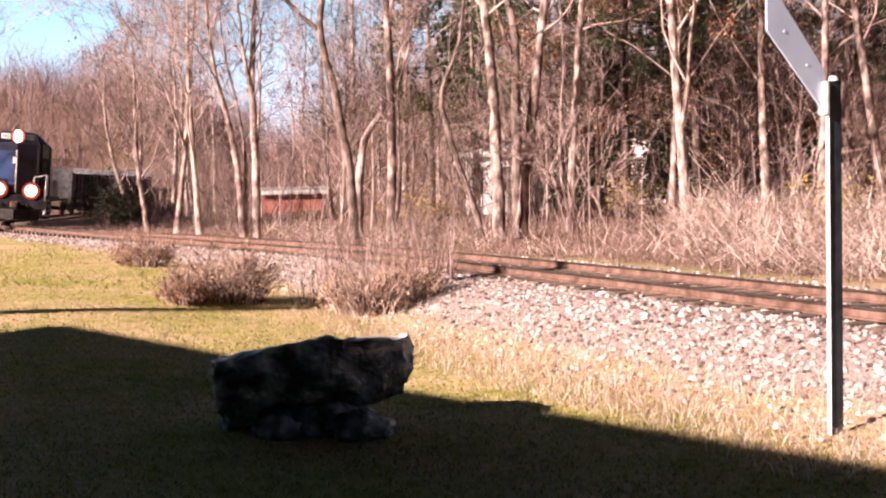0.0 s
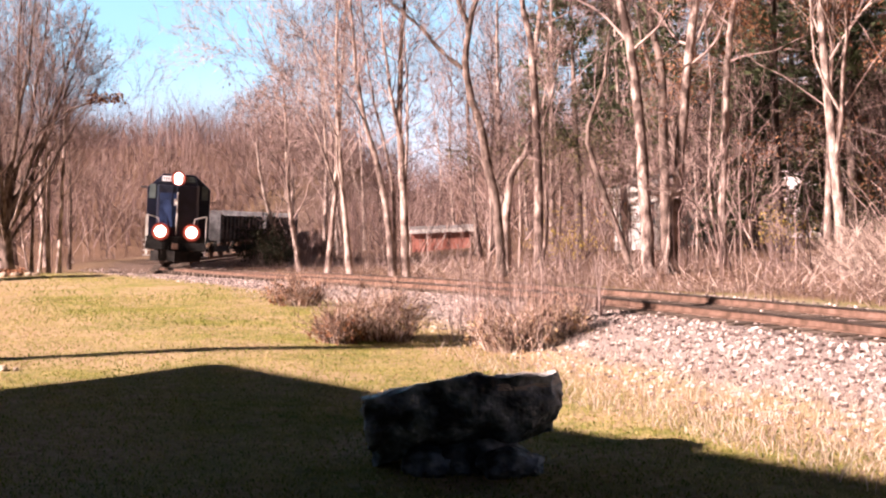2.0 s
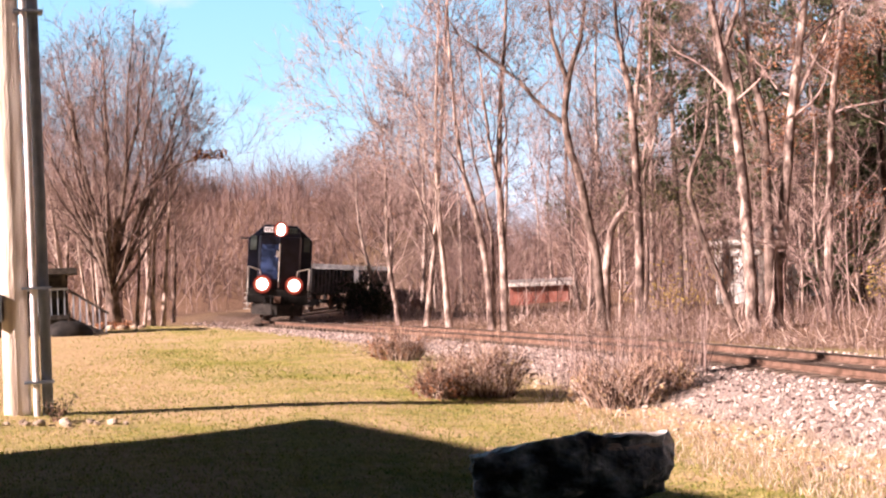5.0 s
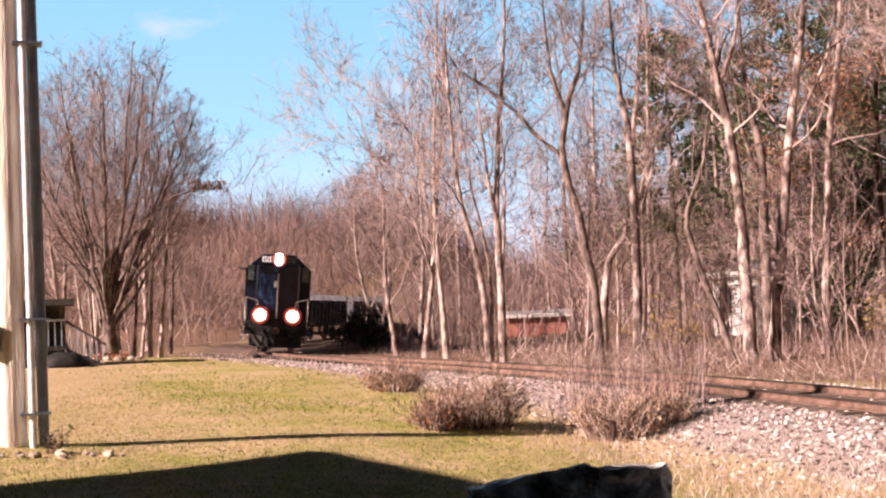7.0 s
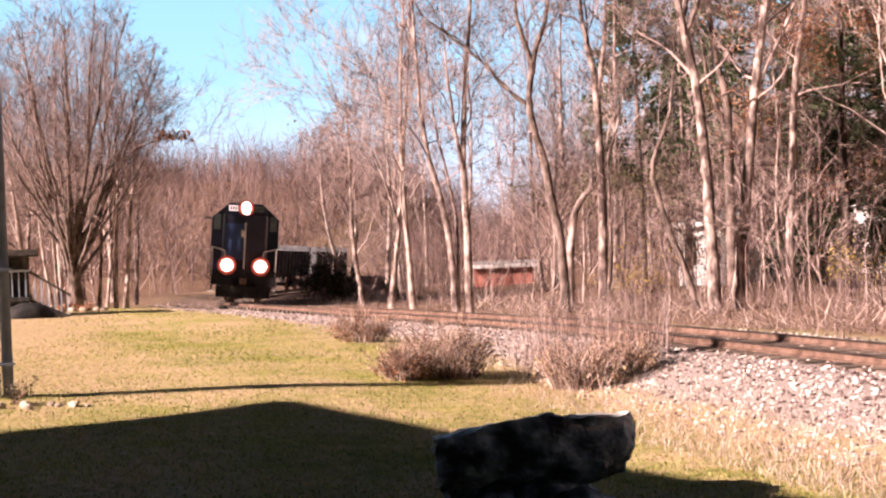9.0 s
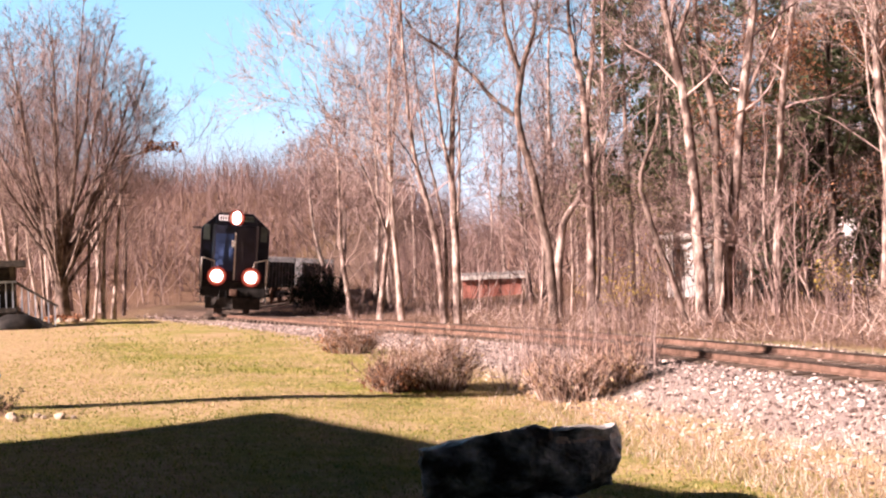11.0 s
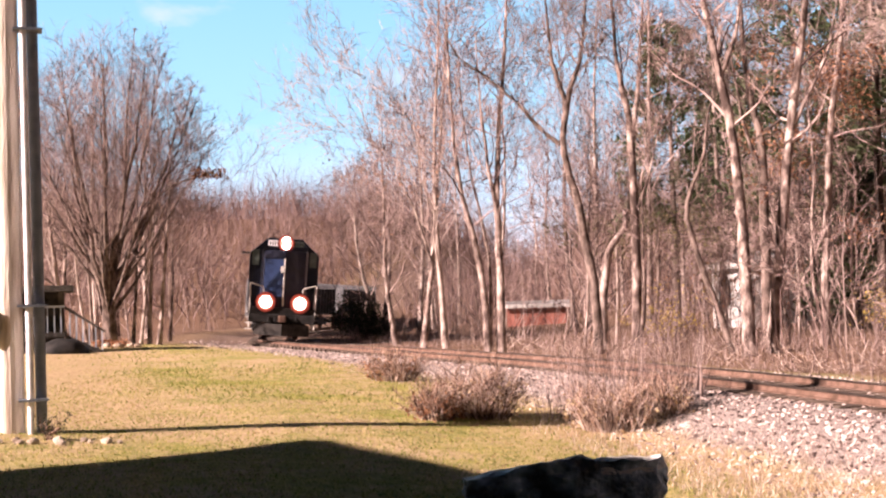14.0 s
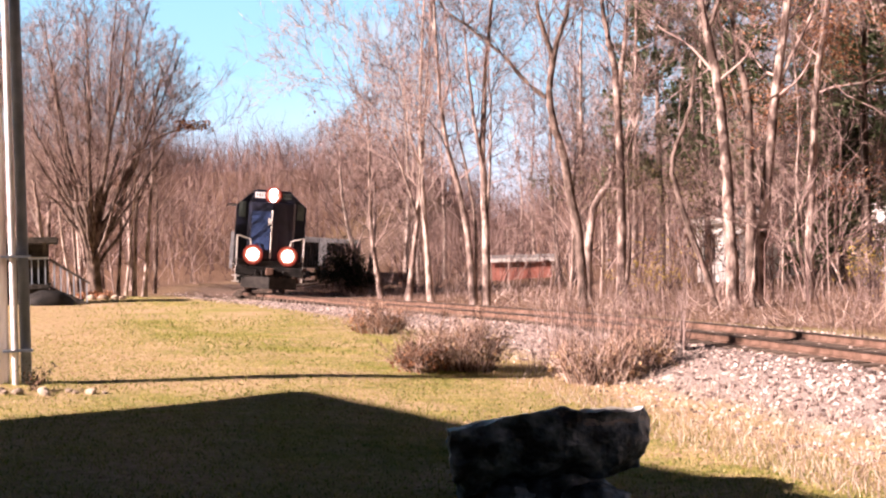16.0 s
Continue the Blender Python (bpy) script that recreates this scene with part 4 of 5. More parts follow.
# ---- boulder ----
def boulder():
    """A split block: uneven top that falls away behind, broken hollowed front, undercut foot, one corner painted pale
    as sunlit.
    """
    bm = bmesh.new()
    bmesh.ops.create_cube(bm, size=2)
    bmesh.ops.subdivide_edges(bm, edges=bm.edges[:], cuts=6, use_grid_fill=True)

    def bump(p, k, o):
        return noise.noise(p * k + Vector((o, o * 1.7, o * 0.6)))
    for v in bm.verts:
        c = v.co.copy()
        rise = float(np.interp(c.x, (-1, -0.7, -0.2, 0.15, 0.4, 0.72, 0.9, 1), (0.76, 0.82, 0.90, 0.95, 0.91, 0.93, 0.97, 0.90)))
        foot = float(np.interp(c.x, (-1, -0.3, 0.3, 0.9, 1), (0.12, 0.2, 0.26, 0.3, 0.4)))
        p = Vector((c.x * 0.86, c.y * 0.52, foot + (rise - foot) * (c.z + 1) / 2))
        if c.z > 0.1:
            fall = (c.y + 1) / 2
            p.z -= 0.30 * fall * fall * (1.0 if c.x < 0.4 else 0.35) * c.z
        p.x *= 1 - 0.10 * max(0, -c.z) - 0.05 * abs(c.y) - 0.03 * max(0, c.z)
        if c.y < 0:
            p.y += 0.30 * max(0, -c.z) ** 1.5 * -c.y + 0.06 * c.z * c.y
        near = Vector((c.x * 0.5, c.y, c.z * 0.5)).normalized()
        soft = (1.0 if c.z < 0.9 else 0.45) * (1 - 0.7 * max(0.0, c.x - 0.4))
        p.y += 0.9 * max(0.0, c.x - 0.5) ** 2 * max(0.0, -c.y)
        v.co = p + near * soft * (0.20 * bump(p, 1.7, 3) - 0.10 * abs(bump(p, 3.6, 8))) \
            + Vector((bump(p, 4, 1), bump(p, 4, 5), 0.5 * soft * bump(p, 4, 9))) * 0.07
    bmesh.ops.triangulate(bm, faces=bm.faces[:])
    bmesh.ops.subdivide_edges(bm, edges=bm.edges[:], cuts=3, use_grid_fill=True)
    for v in bm.verts:
        v.co += Vector((bump(v.co, 9, 0), bump(v.co, 9, 5), bump(v.co, 9, 8))) * 0.028 + Vector((bump(v.co, 22, 2), bump(v.co, 22, 4), bump(v.co, 22, 6))) * 0.011
    x, y = -1.16, 11.25
    bm.normal_update()
    # Faces at the top right get the pale sunlight colour.
    for face in bm.faces:
        c = face.calc_center_median()
        face.material_index = int(c.x > 0.34 + 0.14 * noise.noise(c * 6) and c.z > 0.79 and face.normal.z > 0.2)
    ob = part("boulder", bm, ROCK)
    ob.data.materials.append(SUNLITSTONE)
    ob.matrix_world = pose(x, y, gz(x, y) - 0.05, 0, 0, 4)
    return tagged(ob, "large split grey boulder lying on the lawn", "boulder")


boulder()


def foot_stone(x, y, w, d, h, seed, label):
    bm = bmesh.new()
    bmesh.ops.create_icosphere(bm, subdivisions=3, radius=1)
    o = Vector((seed * 3.1, seed * 1.7, 9))
    for v in bm.verts:
        v.co *= 1 + 0.35 * noise.noise(v.co * 1.5 + o) + 0.08 * noise.noise(v.co * 6 + o)
        v.co = Vector((v.co.x * w, v.co.y * d, v.co.z * h))
    ob = part("foot_stone", bm, ROCK)
    ob.matrix_world = pose(x, y, gz(x, y) + h * 0.55, 0, 4, 6 * seed)
    tagged(ob, label, "stone", "stones under the boulder")


foot_stone(-1.42, 10.98, 0.26, 0.22, 0.15, 1, "low dark stone wedged under the boulder")
foot_stone(-0.72, 10.92, 0.27, 0.22, 0.15, 2, "grey stone propping up the boulder")
foot_stone(-1.08, 11.25, 0.55, 0.36, 0.22, 3, "broad dark stone under the boulder's middle")


# ---- sign on its post ----
def sign_post():
    x, y = 3.28, 10.73
    t = empty("sign_post", pose(x, y, gz(x, y), 0, 0, 24), "dark steel post carrying a slanting sign blade seen from behind", "sign")
    part("post", prism([(-0.066, -0.02), (0.066, -0.02), (0.066, 0.0), (0.03, 0.0), (0.03, 0.025), (-0.03, 0.025), (-0.03, 0.0), (-0.066, 0.0)], "z", -0.4, 2.956), POSTGREEN, t)
    # Pale strip paints the sun on the post's left edge.
    part("sunlit_flange", box(-0.073, -0.067, -0.03, 0.012, -0.4, 2.937), CONDUIT, t, "edge strip painted pale as sunlit")
    part("bracket", box(-0.117, -0.075, -0.05, 0.05, 2.673, 2.947), WHITEPAINT, t, "white bracket plate", bevel=0.015)
    part("cap", rod((0, 0.0, 2.956), (0, 0, 2.994), 0.045, 0.03), WHITEPAINT, t, "pale cap")
    part("sign_blade", prism([(-0.096, 2.701), (-0.096, 3.050), (-0.67, 3.788), (-0.67, 3.353)], "y", 0.0, 0.02), SIGNBACK, t, "unpainted grey-blue back of a slanting blade")
    for k in (0.3, 0.7):
        part("bolt", rod((-0.096 - 0.574 * k, -0.006, 2.875 + 0.68 * k), (-0.096 - 0.574 * k, 0.0, 2.875 + 0.68 * k), 0.010), SIGNBACK, t)
    return t


sign_post()


# ---- service pole with conduits ----
def service_pole():
    x, y = -9.66, 17.1
    t = empty("utility_pole", pose(x, y, gz(x, y), 0, 0, 30), "sunlit wooden utility pole with conduits strapped beside it", "utility pole")
    part("pole", rod((0, 0, -0.3), (0, 0, 7.4), 0.19, 0.165, 20), POLEWOOD, t)
    part("conduit", rod((0.27, -0.25, -0.2), (0.23, -0.25, 7.3), 0.05, sides=14), CONDUIT, t, "bright galvanised conduit")
    part("conduit", rod((0.42, -0.06, -0.2), (0.36, -0.06, 7.3), 0.078, sides=14), GREYPVC, t, "thick dark grey conduit")
    for z in (0.45, 1.8, 5.8):
        part("strap", box(0.1, 0.51, -0.31, -0.02, z, z + 0.035), GREYPVC, t)
    part("meter_box", box(-0.42, -0.17, -0.2, 0.05, 1.35, 1.75), GREYPVC, t, "grey-blue metal box", bevel=0.015)
    return t


service_pole()


def round_stones():
    r = random.Random(8)
    bm = bmesh.new()
    bmesh.ops.create_icosphere(bm, subdivisions=2, radius=1)
    for v in bm.verts:
        v.co *= 1 + 0.22 * noise.noise(v.co * 1.7)
        v.co.z *= 0.65
    first = part("stone", bm, PALESTONE)
    tagged(first, "pale round stone edging the pole's bed", "stone", "stones round the pole")
    spots = [(-9.9 + 0.155 * i + r.uniform(-0.06, 0.06), 15.5 + 0.07 * i + r.uniform(-0.2, 0.2)) for i in range(15)]
    for i, (x, y) in enumerate(spots):
        k = r.uniform(0.045, 0.09)
        m = pose(x, y, gz(x, y) + k * 0.35, r.uniform(-15, 15), r.uniform(-15, 15), r.uniform(0, 360))
        ob = first if i == 0 else new("stone", first.data)
        if i:
            tagged(ob, "pale round stone edging the pole's bed", "stone", "stones round the pole")
        ob.matrix_world = m @ Matrix.Diagonal((k, k * r.uniform(0.8, 1.1), k, 1))
    for i in range(5):
        x, y, k = -23.6 + 0.32 * i, 49.6 + r.uniform(-0.2, 0.2), r.uniform(0.13, 0.2)
        ob = new("stone", first.data)
        tagged(ob, "pale boulder stone at the foot of the maple", "stone", "stones under the maple")
        ob.matrix_world = pose(x, y, gz(x, y) + k * 0.4, 0, 0, r.uniform(0, 360)) @ Matrix.Diagonal((k, k, k, 1))
    # orange leaves heaped at the maple's foot
    v, f = leaves_at([Vector((r.uniform(-0.9, 0.5), r.uniform(-0.3, 0.3), r.uniform(0, 0.25))) for _ in range(60)], r, 260, 0.09, 0.1)
    ob = mesh_object("leaf_heap", v, f, OAKLEAF)
    ob.location = (-23.6, 50.2, gz(-23.6, 50.2))
    tagged(ob, "small heap of orange-brown leaves", "leaves", kind="stuff")
    # a small dark shrub at the pole's foot
    t = empty("small_shrub", pose(-8.7, 16.4, gz(-8.7, 16.4)), "small dark evergreen shrub by the pole", "shrub")
    w = Wood()
    tips = []
    for _ in range(22):
        branch(w, r, Vector((r.uniform(-0.05, 0.05), r.uniform(-0.05, 0.05), -0.02)), (UP + sway(r, 0.7)).normalized(), r.uniform(0.15, 0.32), 0.006, 1, (3,), tips)
    mesh_object("stem_tangle", w.v, w.f, DRY, t)
    v, f = leaves_at(tips, r, 220, 0.025, 0.05)
    mesh_object("foliage", v, f, EVERGREEN, t)


round_stones()


# ---- evergreens, coloured shrubs, fallen branches ----
def pine(x, y, height, seed, low=0.3):
    r = random.Random(seed)
    t = empty("pine_tree", pose(x, y, gz(x, y)), "tall dark green pine behind the bare trees", "tree", "pines")
    w = Wood()
    n = 8
    w.tube([Vector((0, 0, height * i / n - 0.2)) for i in range(n + 1)], [0.2 * (1 - 0.85 * i / n) for i in range(n + 1)], 8)
    crown = Wood()
    v, f = [], []
    for c in range(60):
        q = low + (0.98 - low) * c / 60
        a = c * 2.4 + r.uniform(-0.3, 0.3)
        length = height * 0.24 * (1.15 - q) * r.uniform(0.7, 1.2) + 0.4
        d = Vector((math.cos(a), math.sin(a), r.uniform(-0.05, 0.3))).normalized()
        p = Vector((0, 0, height * q))
        crown.tube([p, p + d * length * 0.5, p + d * length + Vector((0, 0, 0.1))], [0.03, 0.02, 0.006], 3)
        for _ in range(70):
            s = p + d * length * r.uniform(0.35, 1.0) + sway(r, 0.28)
            u = (d + sway(r, 0.8) + UP * 0.3).normalized() * r.uniform(0.2, 0.45)
            o = u.orthogonal().normalized() * 0.085
            k = len(v)
            v += [s - o, s + o, s + u]
            f.append((k, k + 1, k + 2))
    mesh_object("trunk", w.v, w.f, DARKBARK, t, smooth=True)
    mesh_object("bough_frame", crown.v, crown.f, DARKBARK, t)
    mesh_object("foliage", v, f, NEEDLE, t)


for i, (px, py, ph) in enumerate(((4.5, 54, 16), (8.5, 60, 18), (12.0, 64.0, 19), (14.5, 46.0, 15), (18.5, 50, 16), (9.8, 63, 18), (-0.5, 58, 14), (19.5, 56, 16), (2.5, 70, 15), (6.9, 48.5, 17), (9.0, 45.5, 17), (14.8, 63, 19), (17.5, 47, 15), (9.4, 50.0, 6.0), (13.4, 51.5, 7.0), (11.0, 53.0, 9.0), (6.4, 51.5, 7.0))):
    pine(px, py, ph, 100 + i, 0.08 if ph < 10 else 0.3)


def leafy_shrub(x, y, w, h, mat, seed, label, count=480, size=0.05):
    r = random.Random(seed)
    t = empty("leafy_shrub", pose(x, y, gz(x, y)), label, "shrub")
    wd, tips = Wood(), []
    for _ in range(30):
        branch(wd, r, Vector((r.uniform(-w, w) * 0.2, r.uniform(-w, w) * 0.2, -0.03)), (UP + sway(r, 0.6)).normalized(), h * r.uniform(0.5, 1.0), 0.012, 2, (3, 3), tips)
    mesh_object("stem_tangle", wd.v, wd.f, TWIG, t)
    v, f = leaves_at(tips, r, count, size, 0.18)
    mesh_object("foliage", v, f, mat, t)


leafy_shrub(5.7, 40.6, 1.6, 1.6, YELLOW, 1, "shrub still holding yellow leaves")
leafy_shrub(8.5, 28.6, 1.6, 1.5, YELLOW, 2, "yellow-leaved shrub beside the brush pile")
leafy_shrub(-0.6, 43.0, 1.4, 1.7, YELLOW, 3, "thin shrub with olive-yellow leaves")
leafy_shrub(-16.6, 64.4, 2.8, 1.9, EVERGREEN, 5, "dense dark evergreen thicket beside the track", 1500, 0.08)
leafy_shrub(-18.0, 67.0, 2.8, 2.0, EVERGREEN, 6, "dense dark evergreen thicket beside the track", 1500, 0.08)
leafy_shrub(-15.4, 62.6, 2.2, 1.2, EVERGREEN, 7, "lower dark thicket at the bend of the track", 1500, 0.08)
leafy_shrub(9.4, 31.0, 1.2, 1.3, YELLOW, 4, "yellow-leaved shrub beside the brush pile")

# the pile of cut brush across the track
px_, py_ = scatter(20000, 5.0, 14, 18, 36, lambda x, y, d: in_view(x, y, 3) & (d > 3.2) & (d < 9.5) & (x > 5.2 + 0.02 * y))
pz = ground_z(px_, py_) + rng.uniform(0, 1, len(px_)) * 1.2 * np.exp(-((to_track(px_, py_)[0] - 6.5) / 2.2) ** 2)
sticks("brush_pile", px_, py_, rng.uniform(0.4, 1.5, len(px_)), rng.uniform(0.004, 0.013, len(px_)), 1.75, PALEDRY, "long heap of cut tan branches and twigs", "brush pile", z0=pz, low=0.7, side=1)


def fallen_branch(a, b, rad, seed):
    r = random.Random(seed)
    a, b = Vector(a), Vector(b)
    w = Wood()
    branch(w, r, Vector((0, 0, 0)), (b - a).normalized(), (b - a).length, rad, 3, (3, 3, 5))
    ob = mesh_object("fallen_branch", w.v, w.f, BARK)
    ob.location = a
    tagged(ob, "pale barkless branch lying across the brush pile", "branch", "fallen branches")


for i, (a, b, rad) in enumerate((((7.2, 29.5, 0.6), (10.4, 28.5, 1.9), 0.045), ((8.0, 27.0, 0.6), (10.5, 26.0, 2.0), 0.04), ((6.6, 30.0, 0.5), (8.8, 29.0, 1.4), 0.035),
                                 ((9.6, 26.0, 1.4), (10.6, 25.6, 0.5), 0.04), ((7.0, 26.5, 0.5), (9.6, 25.0, 0.9), 0.03), ((5.8, 31.5, 0.5), (8.6, 30.5, 1.3), 0.03))):
    fallen_branch(a, b, rad, 200 + i)


# ---- buildings seen through the trees ----
def cottage(x, y, turn, w, d, wall_h, roof_h, wall, label, windows, name="house"):
    t = empty(name, pose(x, y, gz(x, y) - 0.1, 0, 0, turn), label, "house")
    body = part("wall", prism([(-w / 2, 0), (w / 2, 0), (w / 2, wall_h), (-w / 2, wall_h)], "y", -d / 2, d / 2), wall, t)
    part("roof", prism([(-d / 2 - 0.3, wall_h), (d / 2 + 0.3, wall_h), (0, wall_h + roof_h)], "x", -w / 2 - 0.3, w / 2 + 0.3), ROOFING, t)
    part("fascia", box(-w / 2 - 0.32, w / 2 + 0.32, -d / 2 - 0.36, -d / 2 - 0.3, wall_h - 0.12, wall_h + 0.1), WHITEPAINT, t, "white eaves board")
    for i in range(int(wall_h / 0.3)):
        part("clapboard", prism([(-d / 2 - 0.03, 0.3 * i), (-d / 2, 0.3 * i), (-d / 2, 0.3 * i + 0.29), (-d / 2 - 0.008, 0.3 * i + 0.29)], "x", -w / 2, w / 2), wall, t)
    for wx, wz, ww, wh in windows:
        win = part("window", box(wx - ww / 2 - 0.08, wx + ww / 2 + 0.08, -d / 2 - 0.08, -d / 2 - 0.005, wz - 0.08, wz + wh + 0.08), WHITEPAINT, t)
        part("pane", box(wx - ww / 2, wx + ww / 2, -d / 2 - 0.1, -d / 2 - 0.082, wz, wz + wh), PANE, win)
    return t


cottage(13.2, 57.5, -34, 8.4, 5, 3.4, 0.8, SIDING, "white clapboard house half hidden by trees",
        [(-2.6, 0.9, 0.9, 1.2), (1.4, 0.9, 0.9, 1.2)])
cottage(3.6, 60.0, -36, 2.6, 5, 2.7, 0.7, SIDING, "white house deep in the wood", [(-0.6, 1.0, 0.6, 1.1), (0.65, 1.0, 0.6, 1.1)])
cottage(-8.85, 76.4, 4, 3.4, 3.0, 1.2, 0.3, REDWALL, "low red shed with a white eaves board", [], name="shed")


def deck():
    t = empty("deck", pose(-23.75, 45.7, gz(-23.75, 45.7), 0, 0, 26), "dark weathered raised deck with a slatted rail", "deck")
    part("platform", box(-5, 0.3, -1.6, 1.6, 0.62, 0.78), DECKWOOD, t)
    part("skirt", box(-5, 0.2, -1.5, -1.42, 0, 0.62), DECKWOOD, t)
    part("back_panel", box(-5, 0.2, 1.5, 1.58, 0, 2.35), DECKWOOD, t)
    part("rail_top", box(-5, 0.3, -1.58, -1.48, 1.7, 1.78), SIGNBACK, t)
    for i in range(22):
        part("baluster", box(-4.9 + 0.24 * i, -4.86 + 0.24 * i, -1.55, -1.51, 0.78, 1.7), SIGNBACK, t)
    part("roof_edge", box(-5.2, 0.6, -1.8, 1.8, 2.3, 2.52), DECKWOOD, t)
    for px in (-4.8, 0.15):
        for py in (-1.45, 1.45):
            part("post", box(px - 0.07, px + 0.07, py - 0.07, py + 0.07, 0, 2.3), DECKWOOD, t)
    # steps with a sloping rail at the deck's end
    part("stair_rail", prism([(0.3, 1.64), (1.75, 0.7), (1.75, 0.8), (0.3, 1.76)], "y", -1.58, -1.48), DECKWOOD, t)
    part("stringer", prism([(0.3, 0.45), (1.6, -0.1), (1.75, 0.0), (0.3, 0.7)], "y", -1.57, -1.49), DECKWOOD, t)
    for i in range(6):
        px = 0.45 + 0.23 * i
        part("baluster", box(px, px + 0.05, -1.55, -1.51, 0.62 - 0.45 * (px - 0.3), 1.68 - 0.65 * (px - 0.3)), SIGNBACK, t)
    for i in range(3):
        part("tread", box(0.32 + 0.4 * i, 0.72 + 0.4 * i, -1.48, -0.3, 0.5 - 0.19 * i, 0.54 - 0.19 * i), DECKWOOD, t)
    # dark heap under a cover in front of the deck
    bm = bmesh.new()
    bmesh.ops.create_icosphere(bm, subdivisions=3, radius=1)
    for v in bm.verts:
        v.co = Vector((v.co.x * 0.95, v.co.y * 0.7, max(v.co.z, -0.1) * 0.55)) * (1 + 0.12 * noise.noise(v.co * 2))
    ob = part("black_tarpaulin", bm, BLACK)
    ob.data.polygons.foreach_set("use_smooth", [True] * len(ob.data.polygons))
    ob.matrix_world = pose(-22.6, 43.8, gz(-22.6, 43.8), 0, 0, 26)
    tagged(ob, "black tarpaulin over a low mound by the deck", "tarpaulin")


deck()


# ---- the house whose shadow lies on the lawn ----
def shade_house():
    """Unseen house beside the lawn; its skewed, open-sided roof corner draws the shadow's outline."""
    t = empty("home", pose(-15.29, 11.12, 0), "unseen dark house with a low hip roof, shaped for the lawn's shadow", "house")
    # Plan skew and wall setback shape the shadow; dark walls limit bounce.
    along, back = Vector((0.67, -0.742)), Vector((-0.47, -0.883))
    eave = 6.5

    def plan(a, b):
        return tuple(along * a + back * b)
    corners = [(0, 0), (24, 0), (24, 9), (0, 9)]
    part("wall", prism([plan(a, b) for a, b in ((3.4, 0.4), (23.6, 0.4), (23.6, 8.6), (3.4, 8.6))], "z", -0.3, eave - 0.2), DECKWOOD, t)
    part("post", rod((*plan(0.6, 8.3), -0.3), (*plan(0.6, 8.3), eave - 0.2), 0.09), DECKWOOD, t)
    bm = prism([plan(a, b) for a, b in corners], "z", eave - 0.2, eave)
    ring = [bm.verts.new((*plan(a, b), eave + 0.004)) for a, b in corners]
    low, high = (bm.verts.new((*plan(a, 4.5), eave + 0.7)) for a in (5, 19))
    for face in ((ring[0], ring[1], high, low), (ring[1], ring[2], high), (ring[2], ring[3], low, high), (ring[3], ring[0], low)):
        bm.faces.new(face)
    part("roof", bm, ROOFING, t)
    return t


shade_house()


# ---- the train ----
FRONT_AT = [(0.0, 66.9), (1.0, 65.9), (2.0, 65.0), (3.5, 63.5), (5.0, 62.1), (7.0, 60.7), (8.5, 59.8), (10.0, 59.0), (12.5, 57.9), (14.0, 57.4), (16.0, 56.9)]
RANGE = np.hypot(LINE[:, 0], LINE[:, 1])


def front_s(t):
    """Where the locomotive's front stands along the line at t seconds."""
    want = np.interp(t, [a for a, _ in FRONT_AT], [b for _, b in FRONT_AT])
    ok = S > 30
    return float(np.interp(want, RANGE[ok], S[ok]))


def riding(s, back, truck_a, truck_b):
    """Pose of a vehicle whose local x runs ahead: its zero stands back metres behind s, its trucks hold to the rails."""
    a, b = on_track(s + back + truck_a, 0, 0.23), on_track(s + back + truck_b, 0, 0.23)
    ahead = (a - b).normalized()
    left = UP.cross(ahead).normalized()
    up = ahead.cross(left)
    o = a + ahead * truck_a
    m = Matrix((ahead, left, up)).transposed().to_4x4()
    m.translation = o
    return m @ Matrix.Rotation(-float(np.interp(s + back + 8, S, CANT)), 4, "X")


def wheel_pair(parent, x):
    w = part("wheel", rod((0, -0.80, 0), (0, 0.80, 0), 0.08, sides=10), BLACK, parent)
    for y in (-0.755, 0.755):
        part("tyre", rod((0, y - 0.065, 0), (0, y + 0.065, 0), 0.5, sides=24), RUST, w)
    w.location = (x, 0, 0.5)
    return w


WHEELS = []


def truck(parent, x):
    part("truck_frame", box(x - 1.9, x + 1.9, -1.12, -0.92, 0.45, 0.85), BLACK, parent, bevel=0.04)
    part("truck_frame", box(x - 1.9, x + 1.9, 0.92, 1.12, 0.45, 0.85), BLACK, parent, bevel=0.04)
    for dx in (-1.35, 1.35):
        WHEELS.append(wheel_pair(parent, x + dx))


